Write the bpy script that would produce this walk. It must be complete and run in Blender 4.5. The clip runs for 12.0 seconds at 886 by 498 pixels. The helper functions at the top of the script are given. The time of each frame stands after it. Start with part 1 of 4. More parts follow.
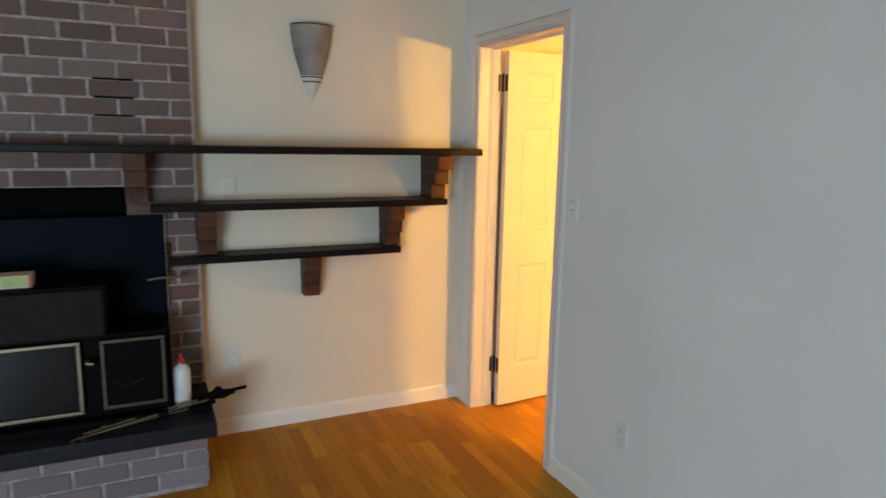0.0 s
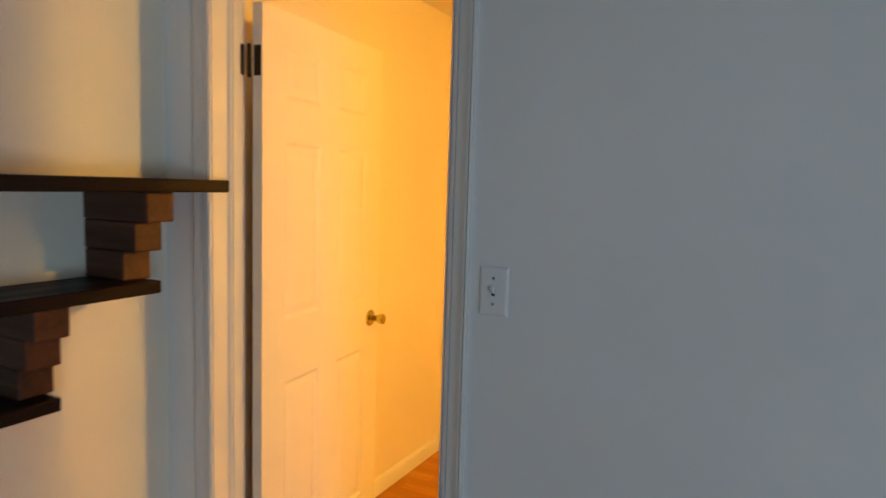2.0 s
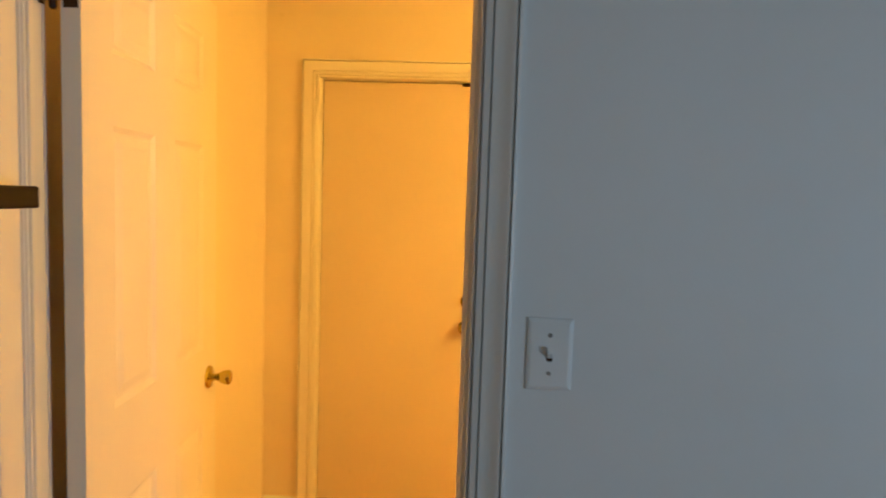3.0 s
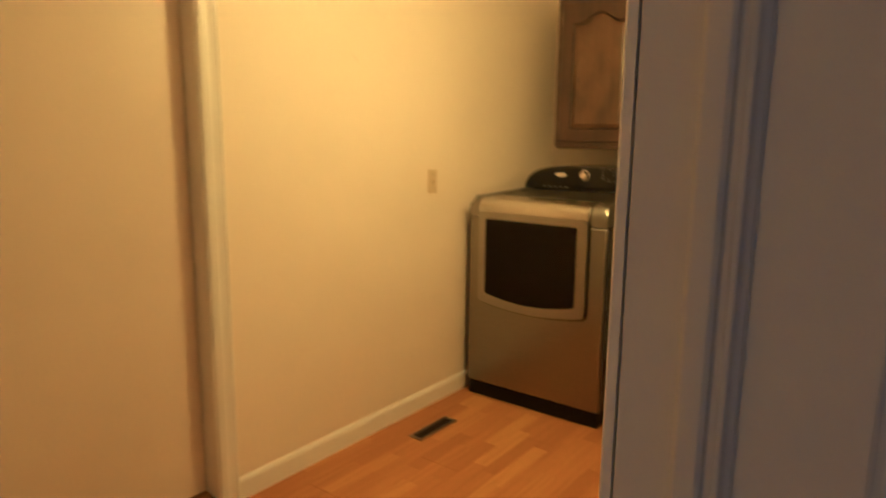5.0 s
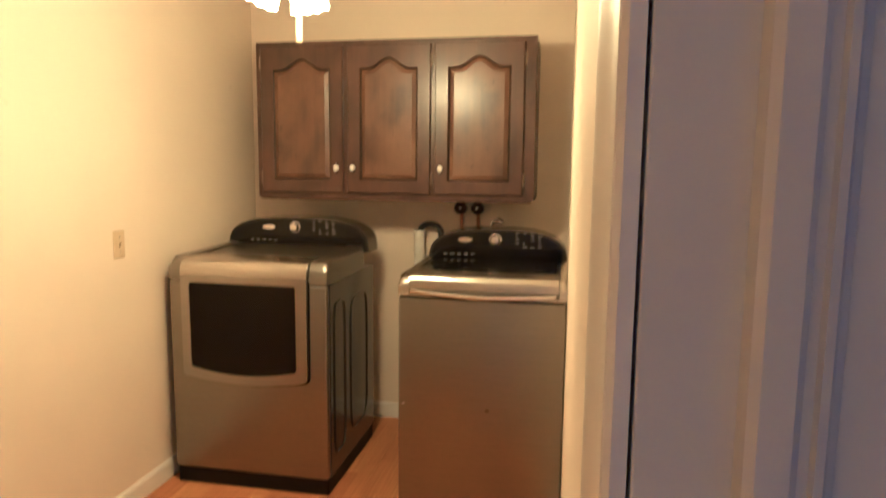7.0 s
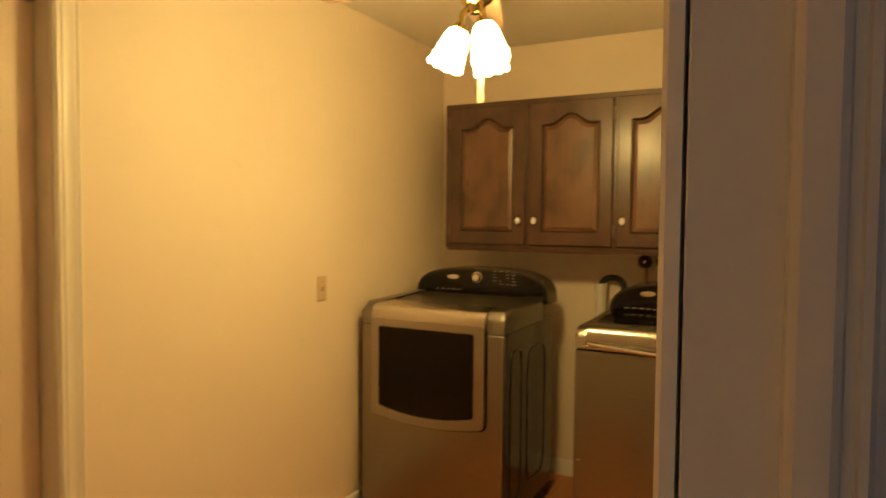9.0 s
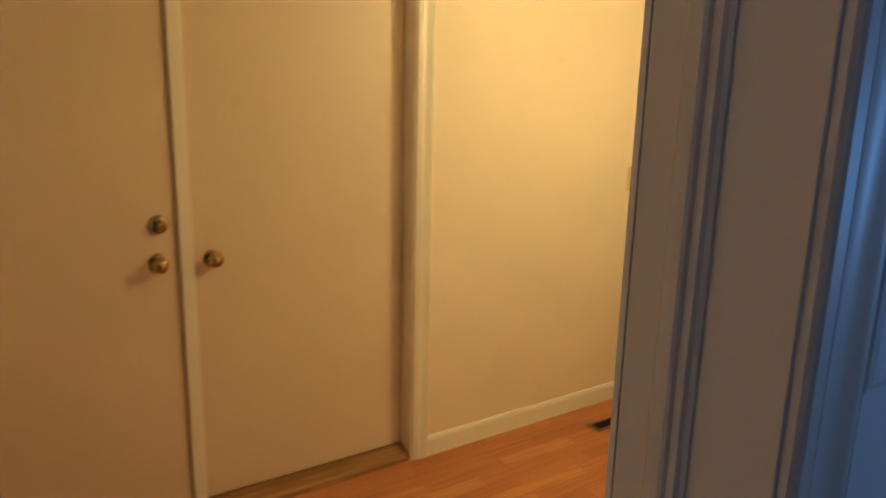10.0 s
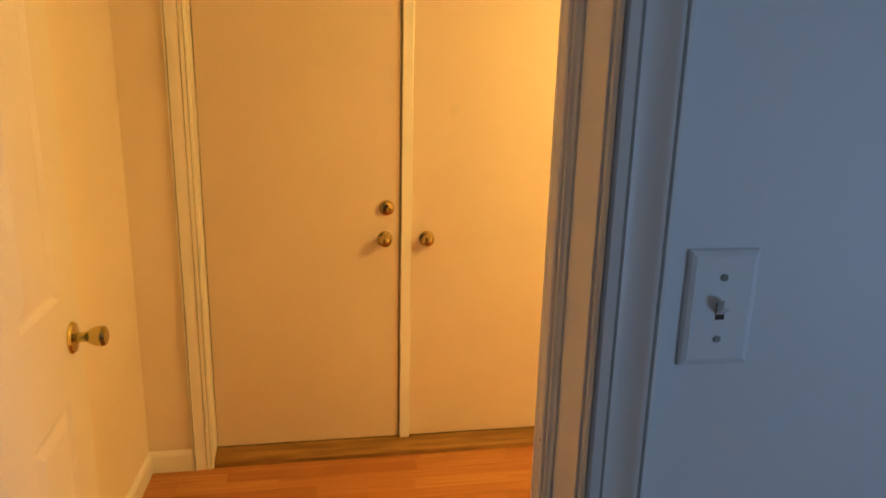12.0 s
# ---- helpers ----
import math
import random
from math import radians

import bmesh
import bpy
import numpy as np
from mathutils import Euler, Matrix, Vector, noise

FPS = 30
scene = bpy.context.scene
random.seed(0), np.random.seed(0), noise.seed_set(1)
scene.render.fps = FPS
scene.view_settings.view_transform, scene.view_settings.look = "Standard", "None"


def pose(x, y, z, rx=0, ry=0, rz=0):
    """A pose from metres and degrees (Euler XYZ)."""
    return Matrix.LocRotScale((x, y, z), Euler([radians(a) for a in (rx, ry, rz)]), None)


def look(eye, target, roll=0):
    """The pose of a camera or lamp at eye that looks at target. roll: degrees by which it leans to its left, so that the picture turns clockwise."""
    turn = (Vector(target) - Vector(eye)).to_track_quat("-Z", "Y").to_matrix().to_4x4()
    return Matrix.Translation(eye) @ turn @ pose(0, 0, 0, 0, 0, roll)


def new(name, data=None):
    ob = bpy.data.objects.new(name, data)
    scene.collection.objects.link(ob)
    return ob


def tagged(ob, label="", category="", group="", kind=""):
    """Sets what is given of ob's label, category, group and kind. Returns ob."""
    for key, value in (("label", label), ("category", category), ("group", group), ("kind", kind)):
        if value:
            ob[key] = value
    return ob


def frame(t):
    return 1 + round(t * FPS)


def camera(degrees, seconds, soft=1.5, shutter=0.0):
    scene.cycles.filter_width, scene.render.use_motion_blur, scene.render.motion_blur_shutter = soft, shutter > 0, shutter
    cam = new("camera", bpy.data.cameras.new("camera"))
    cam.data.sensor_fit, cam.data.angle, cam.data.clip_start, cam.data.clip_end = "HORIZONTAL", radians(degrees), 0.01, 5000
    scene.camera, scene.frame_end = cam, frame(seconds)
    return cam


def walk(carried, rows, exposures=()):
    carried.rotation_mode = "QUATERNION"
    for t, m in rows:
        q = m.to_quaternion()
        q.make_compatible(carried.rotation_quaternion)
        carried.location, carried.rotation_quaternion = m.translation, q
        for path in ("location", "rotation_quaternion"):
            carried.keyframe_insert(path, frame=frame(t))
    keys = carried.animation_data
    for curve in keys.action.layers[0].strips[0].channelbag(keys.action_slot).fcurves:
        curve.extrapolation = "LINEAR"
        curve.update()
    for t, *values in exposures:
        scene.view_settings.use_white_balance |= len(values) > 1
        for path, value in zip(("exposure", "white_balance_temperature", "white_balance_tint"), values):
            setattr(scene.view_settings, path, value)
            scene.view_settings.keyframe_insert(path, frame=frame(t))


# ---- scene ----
cam = camera(68.8, 12.0, 1.6, 0.4)
PATH = [
    (0, (3.38, -1.697, 1.554), (1.594, -0.861, 1.22), 1.1),
    (0.3, (3.157, -1.72, 1.536), (1.445, -0.74, 1.206), 1.2),
    (0.5, (2.94, -1.725, 1.551), (1.308, -0.622, 1.203), 1.2),
    (0.8, (2.667, -1.692, 1.523), (1.135, -0.439, 1.239), 1.5),
    (1, (2.477, -1.651, 1.511), (1.015, -0.31, 1.255), 1.7),
    (1.5, (2.045, -1.573, 1.497), (0.872, 0.032, 1.28), 1.8),
    (2, (1.647, -1.361, 1.51), (0.738, 0.409, 1.313), 1.7),
    (2.5, (1.26, -1.192, 1.509), (0.756, 0.736, 1.338), 1.7),
    (3, (0.959, -0.998, 1.51), (0.866, 0.993, 1.348), 1.9),
    (3.2, (0.836, -0.892, 1.499), (0.912, 1.1, 1.342), 2.0),
    (4.8, (0.552, -0.108, 1.34), (2.011, 1.234, 1.082), 1.3),
    (5, (0.616, -0.011, 1.318), (2.181, 1.184, 0.975), 0.6),
    (5.5, (0.694, 0.072, 1.206), (2.392, 1.0, 0.705), 0.6),
    (6, (0.708, 0.107, 1.206), (2.472, 0.895, 0.686), 0.5),
    (6.5, (0.745, 0.142, 1.258), (2.613, 0.643, 0.748), 0.6),
    (7, (0.732, 0.147, 1.423), (2.682, 0.51, 1.176), 0.6),
    (7.2, (0.738, 0.138, 1.455), (2.697, 0.506, 1.294), 0.4),
    (9, (0.703, 0.091, 1.411), (2.479, 1.005, 1.327), 0.5),
    (9.5, (0.658, -0.004, 1.453), (2.188, 1.26, 1.217), 0.7),
    (10, (0.591, -0.185, 1.392), (1.666, 1.451, 0.98), 1.3),
    (10.5, (0.638, -0.288, 1.367), (1.445, 1.451, 0.796), 1.7),
    (11, (0.686, -0.403, 1.374), (1.191, 1.43, 0.748), 1.7),
    (11.5, (0.710, -0.493, 1.441), (1.079, 1.388, 0.867), 1.4),
    (12, (0.726, -0.529, 1.458), (1.064, 1.389, 1.0), 1.4),
]
walk(cam, [(t, look(e, g, r)) for t, e, g, r in PATH], [
    (0.0, 0.22, 6900, 5),
    (1.0, -0.28, 6900, 6),
    (1.5, -0.38, 6800, 7),
    (2.5, -0.45, 6100, 2),
    (3.2, -0.48, 6200, 3),
    (4.8, -1.82, 4400, 9),
    (5.5, -1.38, 3950, 14),
    (6.5, -1.17, 3700, 17),
    (7.2, -1.16, 3600, 20),
    (9.0, -1.92, 4500, 8),
    (9.5, -1.98, 5100, 10),
    (10.0, -1.85, 4050, 8),
    (10.5, -1.24, 3850, 9),
    (11.5, -0.92, 4950, 7),
    (12.0, -0.91, 5050, 8),
])

# ---- world and daylight ----
world = bpy.data.worlds.new("world")
scene.world = world
world.use_nodes = True
wn = world.node_tree
sky = wn.nodes.new("ShaderNodeTexSky")
sky.sky_type = "NISHITA"
sky.sun_disc = False
sky.sun_elevation, sky.sun_rotation = radians(25), radians(200)
wn.links.new(sky.outputs[0], wn.nodes["Background"].inputs[0])
wn.nodes["Background"].inputs[1].default_value = 0.08

# sizes of the two rooms, in metres
H = 2.41                      # ceiling
DX0, DX1, DTOP = 0.195, 0.955, 2.045   # doorway between the rooms
DT = 0.1225                   # thickness of the wall it is in
YW = 1.893                    # laundry: wall with the two closet doors
XC = 4.20                     # laundry: wall behind the machines
LX, LY = 5.3, -5.6            # living room: far corner behind the camera
WY0, WY1, WZ0, WZ1 = -5.0, -2.9, 0.20, 1.45   # window in the east wall
SHADE_POWER = 430.0           # the frosted sides; the open mouths give more
MOUTH_POWER = 640.0
SHADE_COLOR = (1.0, 0.53, 0.088)
DAY_POWER = 138.0
DAY_COLOR = (0.54, 0.745, 1.0)

day = bpy.data.lights.new("window_daylight", "AREA")
day.shape, day.size, day.size_y = "RECTANGLE", WY1 - WY0 - 0.1, WZ1 - WZ0 - 0.1
day.energy, day.color = DAY_POWER, DAY_COLOR
day_ob = new("window_daylight", day)
day_ob.matrix_world = look((LX + 0.02, (WY0 + WY1) / 2, (WZ0 + WZ1) / 2), (0, (WY0 + WY1) / 2 + 0.001, (WZ0 + WZ1) / 2))


# ---- materials ----
def nodes_of(name):
    m = bpy.data.materials.new(name)
    m.use_nodes = True
    nt = m.node_tree
    return m, nt, nt.nodes["Principled BSDF"]


def node(nt, kind, **kw):
    n = nt.nodes.new(kind)
    for k, v in kw.items():
        if k in ("operation", "data_type", "blend_type", "noise_dimensions"):
            if k == "operation":
                n.operation = v
            elif k == "data_type":
                n.data_type = v
            elif k == "blend_type":
                n.blend_type = v
            else:
                n.noise_dimensions = v
        else:
            n.inputs[k].default_value = v
    return n


def mathn(nt, op, a, b=None):
    n = nt.nodes.new("ShaderNodeMath")
    n.operation = op
    for i, v in enumerate((a, b)):
        if v is None:
            continue
        if isinstance(v, (int, float)):
            n.inputs[i].default_value = v
        else:
            nt.links.new(v, n.inputs[i])
    return n.outputs[0]


def ramp(nt, fac, stops):
    n = nt.nodes.new("ShaderNodeValToRGB")
    r = n.color_ramp
    while len(r.elements) < len(stops):
        r.elements.new(0.5)
    for e, (p, c) in zip(r.elements, stops):
        e.position, e.color = p, (*c, 1)
    nt.links.new(fac, n.inputs[0])
    return n.outputs[0]


def noise_of(nt, coord, scale, detail=4.0, stretch=(1, 1, 1)):
    mp = nt.nodes.new("ShaderNodeMapping")
    mp.inputs["Scale"].default_value = stretch
    nt.links.new(coord, mp.inputs[0])
    n = nt.nodes.new("ShaderNodeTexNoise")
    n.inputs["Scale"].default_value, n.inputs["Detail"].default_value = scale, detail
    nt.links.new(mp.outputs[0], n.inputs["Vector"])
    return n.outputs["Fac"]


def bump(nt, bsdf, height, strength, distance=0.002):
    b = nt.nodes.new("ShaderNodeBump")
    b.inputs["Strength"].default_value, b.inputs["Distance"].default_value = strength, distance
    nt.links.new(height, b.inputs["Height"])
    nt.links.new(b.outputs[0], bsdf.inputs["Normal"])


def mix(nt, fac, a, b, kind="MIX"):
    n = nt.nodes.new("ShaderNodeMix")
    n.data_type, n.blend_type = "RGBA", kind
    for sock, v in ((n.inputs[0], fac), (n.inputs[6], a), (n.inputs[7], b)):
        if isinstance(v, (int, float)):
            sock.default_value = v
        elif isinstance(v, tuple):
            sock.default_value = (*v, 1)
        else:
            nt.links.new(v, sock)
    return n.outputs[2]


def shade(c, f):
    return tuple(max(0.0, min(1.0, v * f)) for v in c)


def painted(name, c, rough=0.55, relief=0.25, vary=0.05, grain=180.0):
    """Rolled wall paint or enamel: soft blotches, fine stipple."""
    m, nt, b = nodes_of(name)
    co = nt.nodes.new("ShaderNodeTexCoord").outputs["Object"]
    big = noise_of(nt, co, 1.7, 5)
    fine = noise_of(nt, co, grain, 3)
    spots = noise_of(nt, co, 9.0, 6)
    col = ramp(nt, big, [(0.3, shade(c, 1 - vary)), (0.7, shade(c, 1 + vary * 0.5))])
    col = mix(nt, mathn(nt, "MULTIPLY", mathn(nt, "GREATER_THAN", spots, 0.72), 0.25), col, shade(c, 0.8))
    nt.links.new(col, b.inputs["Base Color"])
    nt.links.new(ramp(nt, big, [(0.2, (rough - 0.08,) * 3), (0.8, (rough + 0.08,) * 3)]), b.inputs["Roughness"])
    bump(nt, b, fine, relief, 0.0006)
    return m


def woody(name, dark, light, rough=0.4, axis=0, scale=1.0, coat=0.0, wear=0.15, spec=0.5):
    """Stained wood with the grain along the given axis of the object."""
    m, nt, b = nodes_of(name)
    co = nt.nodes.new("ShaderNodeTexCoord").outputs["Object"]
    st = [14.0, 14.0, 14.0]
    st[axis] = 1.0
    g1 = noise_of(nt, co, 1.6 * scale, 8, tuple(st))
    st2 = [90.0, 90.0, 90.0]
    st2[axis] = 3.0
    g2 = noise_of(nt, co, 1.0 * scale, 5, tuple(st2))
    blot = noise_of(nt, co, 5.0, 3)
    rnd = nt.nodes.new("ShaderNodeObjectInfo").outputs["Random"]
    col = ramp(nt, mathn(nt, "ADD", mathn(nt, "MULTIPLY", g1, 0.7), mathn(nt, "MULTIPLY", g2, 0.3)), [(0.32, dark), (0.68, light)])
    col = mix(nt, mathn(nt, "MULTIPLY", blot, 0.5), col, mix(nt, 0.5, col, dark))
    col = mix(nt, mathn(nt, "MULTIPLY", rnd, wear), col, light)
    nt.links.new(col, b.inputs["Base Color"])
    nt.links.new(ramp(nt, g1, [(0.3, (rough + 0.1,) * 3), (0.7, (rough - 0.05,) * 3)]), b.inputs["Roughness"])
    b.inputs["Specular IOR Level"].default_value = spec
    b.inputs["Coat Weight"].default_value = coat
    b.inputs["Coat Roughness"].default_value = 0.2
    bump(nt, b, g2, 0.25, 0.0008)
    return m


def cabinet_wood(name, dark, light, patch, amount):
    """Stained and lacquered wood: soft cloudy patches, faint upright grain, a few knots."""
    m, nt, b = nodes_of(name)
    co = nt.nodes.new("ShaderNodeNewGeometry").outputs["Position"]
    cloud = noise_of(nt, co, 5.5, 4, (1, 1.5, 0.9))
    grain = noise_of(nt, co, 1.0, 6, (40, 40, 2.5))
    knots = noise_of(nt, co, 16.0, 2, (1, 1, 0.6))
    col = ramp(nt, mathn(nt, "ADD", mathn(nt, "MULTIPLY", cloud, 0.7), mathn(nt, "MULTIPLY", grain, 0.3)), [(0.38, dark), (0.60, light)])
    col = mix(nt, mathn(nt, "MULTIPLY", ramp(nt, noise_of(nt, co, 3.2, 5), [(0.45, (0, 0, 0)), (0.65, (1, 1, 1))]), amount), col, patch)
    col = mix(nt, ramp(nt, knots, [(0.66, (0, 0, 0)), (0.76, (0.7, 0.7, 0.7))]), col, shade(dark, 0.6))
    nt.links.new(col, b.inputs["Base Color"])
    nt.links.new(ramp(nt, cloud, [(0.3, (0.34,) * 3), (0.7, (0.44,) * 3)]), b.inputs["Roughness"])
    b.inputs["Coat Weight"].default_value = 0.35
    b.inputs["Coat Roughness"].default_value = 0.22
    bump(nt, b, grain, 0.10, 0.0005)
    return m


def metal(name, c, rough=0.3, brushed=None, vary=0.12, metallic=1.0):
    m, nt, b = nodes_of(name)
    co = nt.nodes.new("ShaderNodeTexCoord").outputs["Object"]
    st = (1, 1, 1) if brushed is None else tuple(1.0 if i == brushed else 60.0 for i in range(3))
    n = noise_of(nt, co, 6.0, 6, st)
    smear = noise_of(nt, co, 3.0, 4)
    nt.links.new(ramp(nt, n, [(0.3, shade(c, 1 - vary)), (0.7, shade(c, 1 + vary))]), b.inputs["Base Color"])
    nt.links.new(ramp(nt, smear, [(0.2, (rough * 0.95,) * 3), (0.8, (rough * 1.10,) * 3)]), b.inputs["Roughness"])
    b.inputs["Metallic"].default_value = metallic
    return m


def plain(name, c, rough=0.5, vary=0.08, coat=0.0, spec=0.5):
    m, nt, b = nodes_of(name)
    co = nt.nodes.new("ShaderNodeTexCoord").outputs["Object"]
    n = noise_of(nt, co, 25.0, 5)
    nt.links.new(ramp(nt, n, [(0.3, shade(c, 1 - vary)), (0.7, shade(c, 1 + vary))]), b.inputs["Base Color"])
    b.inputs["Roughness"].default_value = rough
    b.inputs["Specular IOR Level"].default_value = spec
    b.inputs["Coat Weight"].default_value = coat
    return m


def laminate():
    """Three-strip laminate: strips run along x, each with its own tone."""
    m, nt, b = nodes_of("floor_laminate")
    geo = nt.nodes.new("ShaderNodeNewGeometry").outputs["Position"]
    sep = nt.nodes.new("ShaderNodeSeparateXYZ")
    nt.links.new(geo, sep.inputs[0])
    x, y = sep.outputs[0], sep.outputs[1]
    row = mathn(nt, "FLOOR", mathn(nt, "DIVIDE", mathn(nt, "ADD", y, 20.0), STRIP))
    wn1 = nt.nodes.new("ShaderNodeTexWhiteNoise")
    wn1.noise_dimensions = "1D"
    nt.links.new(row, wn1.inputs["W"])
    cell = mathn(nt, "FLOOR", mathn(nt, "DIVIDE", mathn(nt, "ADD", x, mathn(nt, "MULTIPLY", wn1.outputs[0], 3.0)), 0.37))
    comb = nt.nodes.new("ShaderNodeCombineXYZ")
    nt.links.new(cell, comb.inputs[0])
    nt.links.new(row, comb.inputs[1])
    wn2 = nt.nodes.new("ShaderNodeTexWhiteNoise")
    wn2.noise_dimensions = "3D"
    nt.links.new(comb.outputs[0], wn2.inputs["Vector"])
    tone = wn2.outputs[0]
    shift = nt.nodes.new("ShaderNodeVectorMath")
    shift.operation = "ADD"
    nt.links.new(geo, shift.inputs[0])
    nt.links.new(wn2.outputs[1], shift.inputs[1])
    g1 = noise_of(nt, shift.outputs[0], 2.6, 6, (1.1, 34, 1))
    g2 = noise_of(nt, geo, 6.0, 6, (2.5, 90, 1))
    col = ramp(nt, tone, [(0.0, (0.36, 0.142, 0.010)), (0.35, (0.42, 0.176, 0.013)), (0.7, (0.46, 0.200, 0.016)), (1.0, (0.56, 0.276, 0.025))])
    col = mix(nt, mathn(nt, "MULTIPLY", ramp(nt, g1, [(0.42, (0, 0, 0)), (0.68, (1, 1, 1))]), 0.50), col, (0.27, 0.098, 0.007))
    col = mix(nt, mathn(nt, "MULTIPLY", g2, 0.16), col, (0.52, 0.26, 0.030))
    b.inputs["Specular IOR Level"].default_value = 0.09
    scuff = noise_of(nt, geo, 3.0, 6)
    nt.links.new(col, b.inputs["Base Color"])
    nt.links.new(ramp(nt, scuff, [(0.3, (0.30, 0.30, 0.30)), (0.7, (0.38, 0.38, 0.38))]), b.inputs["Roughness"])
    bump(nt, b, g2, 0.12, 0.0005)
    return m


def brick_mat(name, lo, mid, hi):
    m, nt, b = nodes_of(name)
    co = nt.nodes.new("ShaderNodeNewGeometry").outputs["Position"]
    rnd = nt.nodes.new("ShaderNodeObjectInfo").outputs["Random"]
    col = ramp(nt, rnd, [(0.0, lo), (0.5, mid), (0.86, hi), (0.90, (0.165, 0.080, 0.058)), (1.0, (0.15, 0.072, 0.052))])
    n = noise_of(nt, co, 22.0, 8)
    n2 = noise_of(nt, co, 5.0, 5)
    col = mix(nt, mathn(nt, "MULTIPLY", n, 0.45), col, lo)
    col = mix(nt, ramp(nt, n2, [(0.55, (0, 0, 0)), (0.8, (0.6, 0.6, 0.6))]), col, (0.27, 0.15, 0.11))
    nt.links.new(col, b.inputs["Base Color"])
    b.inputs["Roughness"].default_value = 0.85
    bump(nt, b, noise_of(nt, co, 90.0, 8), 0.7, 0.003)
    return m


def glassy(name, c, rough=0.05, coat=0.3, spec=0.5):
    m, nt, b = nodes_of(name)
    co = nt.nodes.new("ShaderNodeTexCoord").outputs["Object"]
    n = noise_of(nt, co, 7.0, 5)
    nt.links.new(ramp(nt, n, [(0.3, (rough,) * 3), (0.8, (rough + 0.12,) * 3)]), b.inputs["Roughness"])
    b.inputs["Base Color"].default_value = (*c, 1)
    b.inputs["Coat Weight"].default_value = coat
    b.inputs["Specular IOR Level"].default_value = spec
    return m


STRIP = 0.066
PAINT_DOORWALL = painted("paint_cool_grey", (0.775, 0.785, 0.785), 0.5)
PAINT_LIVING = painted("paint_warm_white", (0.77, 0.70, 0.57), 0.55)
PAINT_LAUNDRY = painted("paint_cream", (0.82, 0.72, 0.57), 0.55)
PAINT_CEILING = painted("paint_ceiling", (0.80, 0.77, 0.70), 0.8, 0.6, 0.04, 90.0)
# dark brown grain added on the unseen south and window walls to cut bounced light
LOW_BOUNCE_WALL = woody("low_bounce_wall_brown", (0.14, 0.08, 0.045), (0.26, 0.16, 0.10), 0.5, 2)
TRIM = painted("trim_enamel", (0.84, 0.81, 0.75), 0.35, 0.06, 0.04)
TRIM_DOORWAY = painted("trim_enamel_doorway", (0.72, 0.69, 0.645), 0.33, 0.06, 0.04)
LEAF = painted("door_enamel", (0.78, 0.72, 0.62), 0.4, 0.10, 0.03)
SLAB = painted("closet_door_paint", (0.72, 0.61, 0.48), 0.45, 0.12, 0.05)
FLOOR = laminate()
SUBFLOOR = plain("floor_joint", (0.20, 0.075, 0.026), 0.6)
SILL = woody("oak_threshold", (0.090, 0.038, 0.003), (0.42, 0.235, 0.016), 0.5, 0, 1.6, 0.0, 0.15, 0.15)
SHELF = woody("dark_stained_shelf", (0.005, 0.0025, 0.002), (0.014, 0.007, 0.005), 0.45, 1, 1.0, 0.0, 0.1, 0.14)
BLOCK = woody("dark_stained_block", (0.022, 0.008, 0.004), (0.115, 0.042, 0.018), 0.5, 0, 1.0, 0.0, 0.5, 0.25)
CABINET = cabinet_wood("walnut_stained_cabinet", (0.030, 0.010, 0.004), (0.062, 0.024, 0.010), (0.085, 0.036, 0.016), 0.3)
CABINET_PANEL = cabinet_wood("walnut_stained_panel", (0.050, 0.020, 0.006), (0.105, 0.047, 0.014), (0.170, 0.086, 0.028), 0.6)
CAB_GROOVE = plain("cabinet_groove", (0.012, 0.006, 0.004), 0.5)
BRICK = brick_mat("old_brick", (0.110, 0.068, 0.056), (0.165, 0.115, 0.100), (0.23, 0.17, 0.155))
BRICK_HEARTH = brick_mat("pale_hearth_brick", (0.165, 0.130, 0.132), (0.215, 0.178, 0.182), (0.27, 0.23, 0.235))
FRAME_DULL = metal("sooty_brass", (0.10, 0.086, 0.066), 0.5)
MORTAR = plain("mortar", (0.33, 0.275, 0.255), 0.9, 0.35)
SLATE = plain("dark_slate", (0.010, 0.009, 0.012), 0.6, 0.3, 0.0, 0.25)
STEEL = metal("warm_grey_steel", (0.27, 0.255, 0.225), 0.34, 1, 0.04)
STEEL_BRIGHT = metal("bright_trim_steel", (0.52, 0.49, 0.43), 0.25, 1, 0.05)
STEEL_DOOR = metal("door_frame_steel", (0.345, 0.325, 0.28), 0.28, 1, 0.05)
STEEL_SIDE = metal("dark_gloss_side", (0.085, 0.078, 0.072), 0.17, 2, 0.20, 0.75)
BLACK_GLOSS = glassy("black_gloss", (0.003, 0.003, 0.004), 0.07, 0.0, 0.3)
DOOR_GLASS = glassy("dark_dryer_window", (0.005, 0.003, 0.001), 0.12, 0.0, 0.12)
BLACK = plain("black_plastic", (0.006, 0.005, 0.005), 0.5, 0.1, 0.0, 0.15)
STOVE = plain("stove_black", (0.0035, 0.003, 0.003), 0.6, 0.2, 0.0, 0.05)
STOVE_TOP = plain("stove_upper_grey", (0.012, 0.010, 0.009), 0.6, 0.35, 0.0, 0.10)
PANEL_BLACK = plain("surround_blue_black", (0.002, 0.0045, 0.008), 0.6, 0.15, 0.0, 0.06)
STOVE_GLASS = glassy("stove_glass", (0.006, 0.007, 0.008), 0.16, 0.0, 0.3)
BRASS = metal("polished_brass", (0.56, 0.455, 0.09), 0.12)
BRASS_DARK = metal("darkened_brass", (0.44, 0.34, 0.07), 0.16)
BRASS_PALE = metal("dull_pale_brass", (0.34, 0.30, 0.20), 0.35)
BRASS_OLD = metal("aged_brass", (0.25, 0.20, 0.135), 0.45)
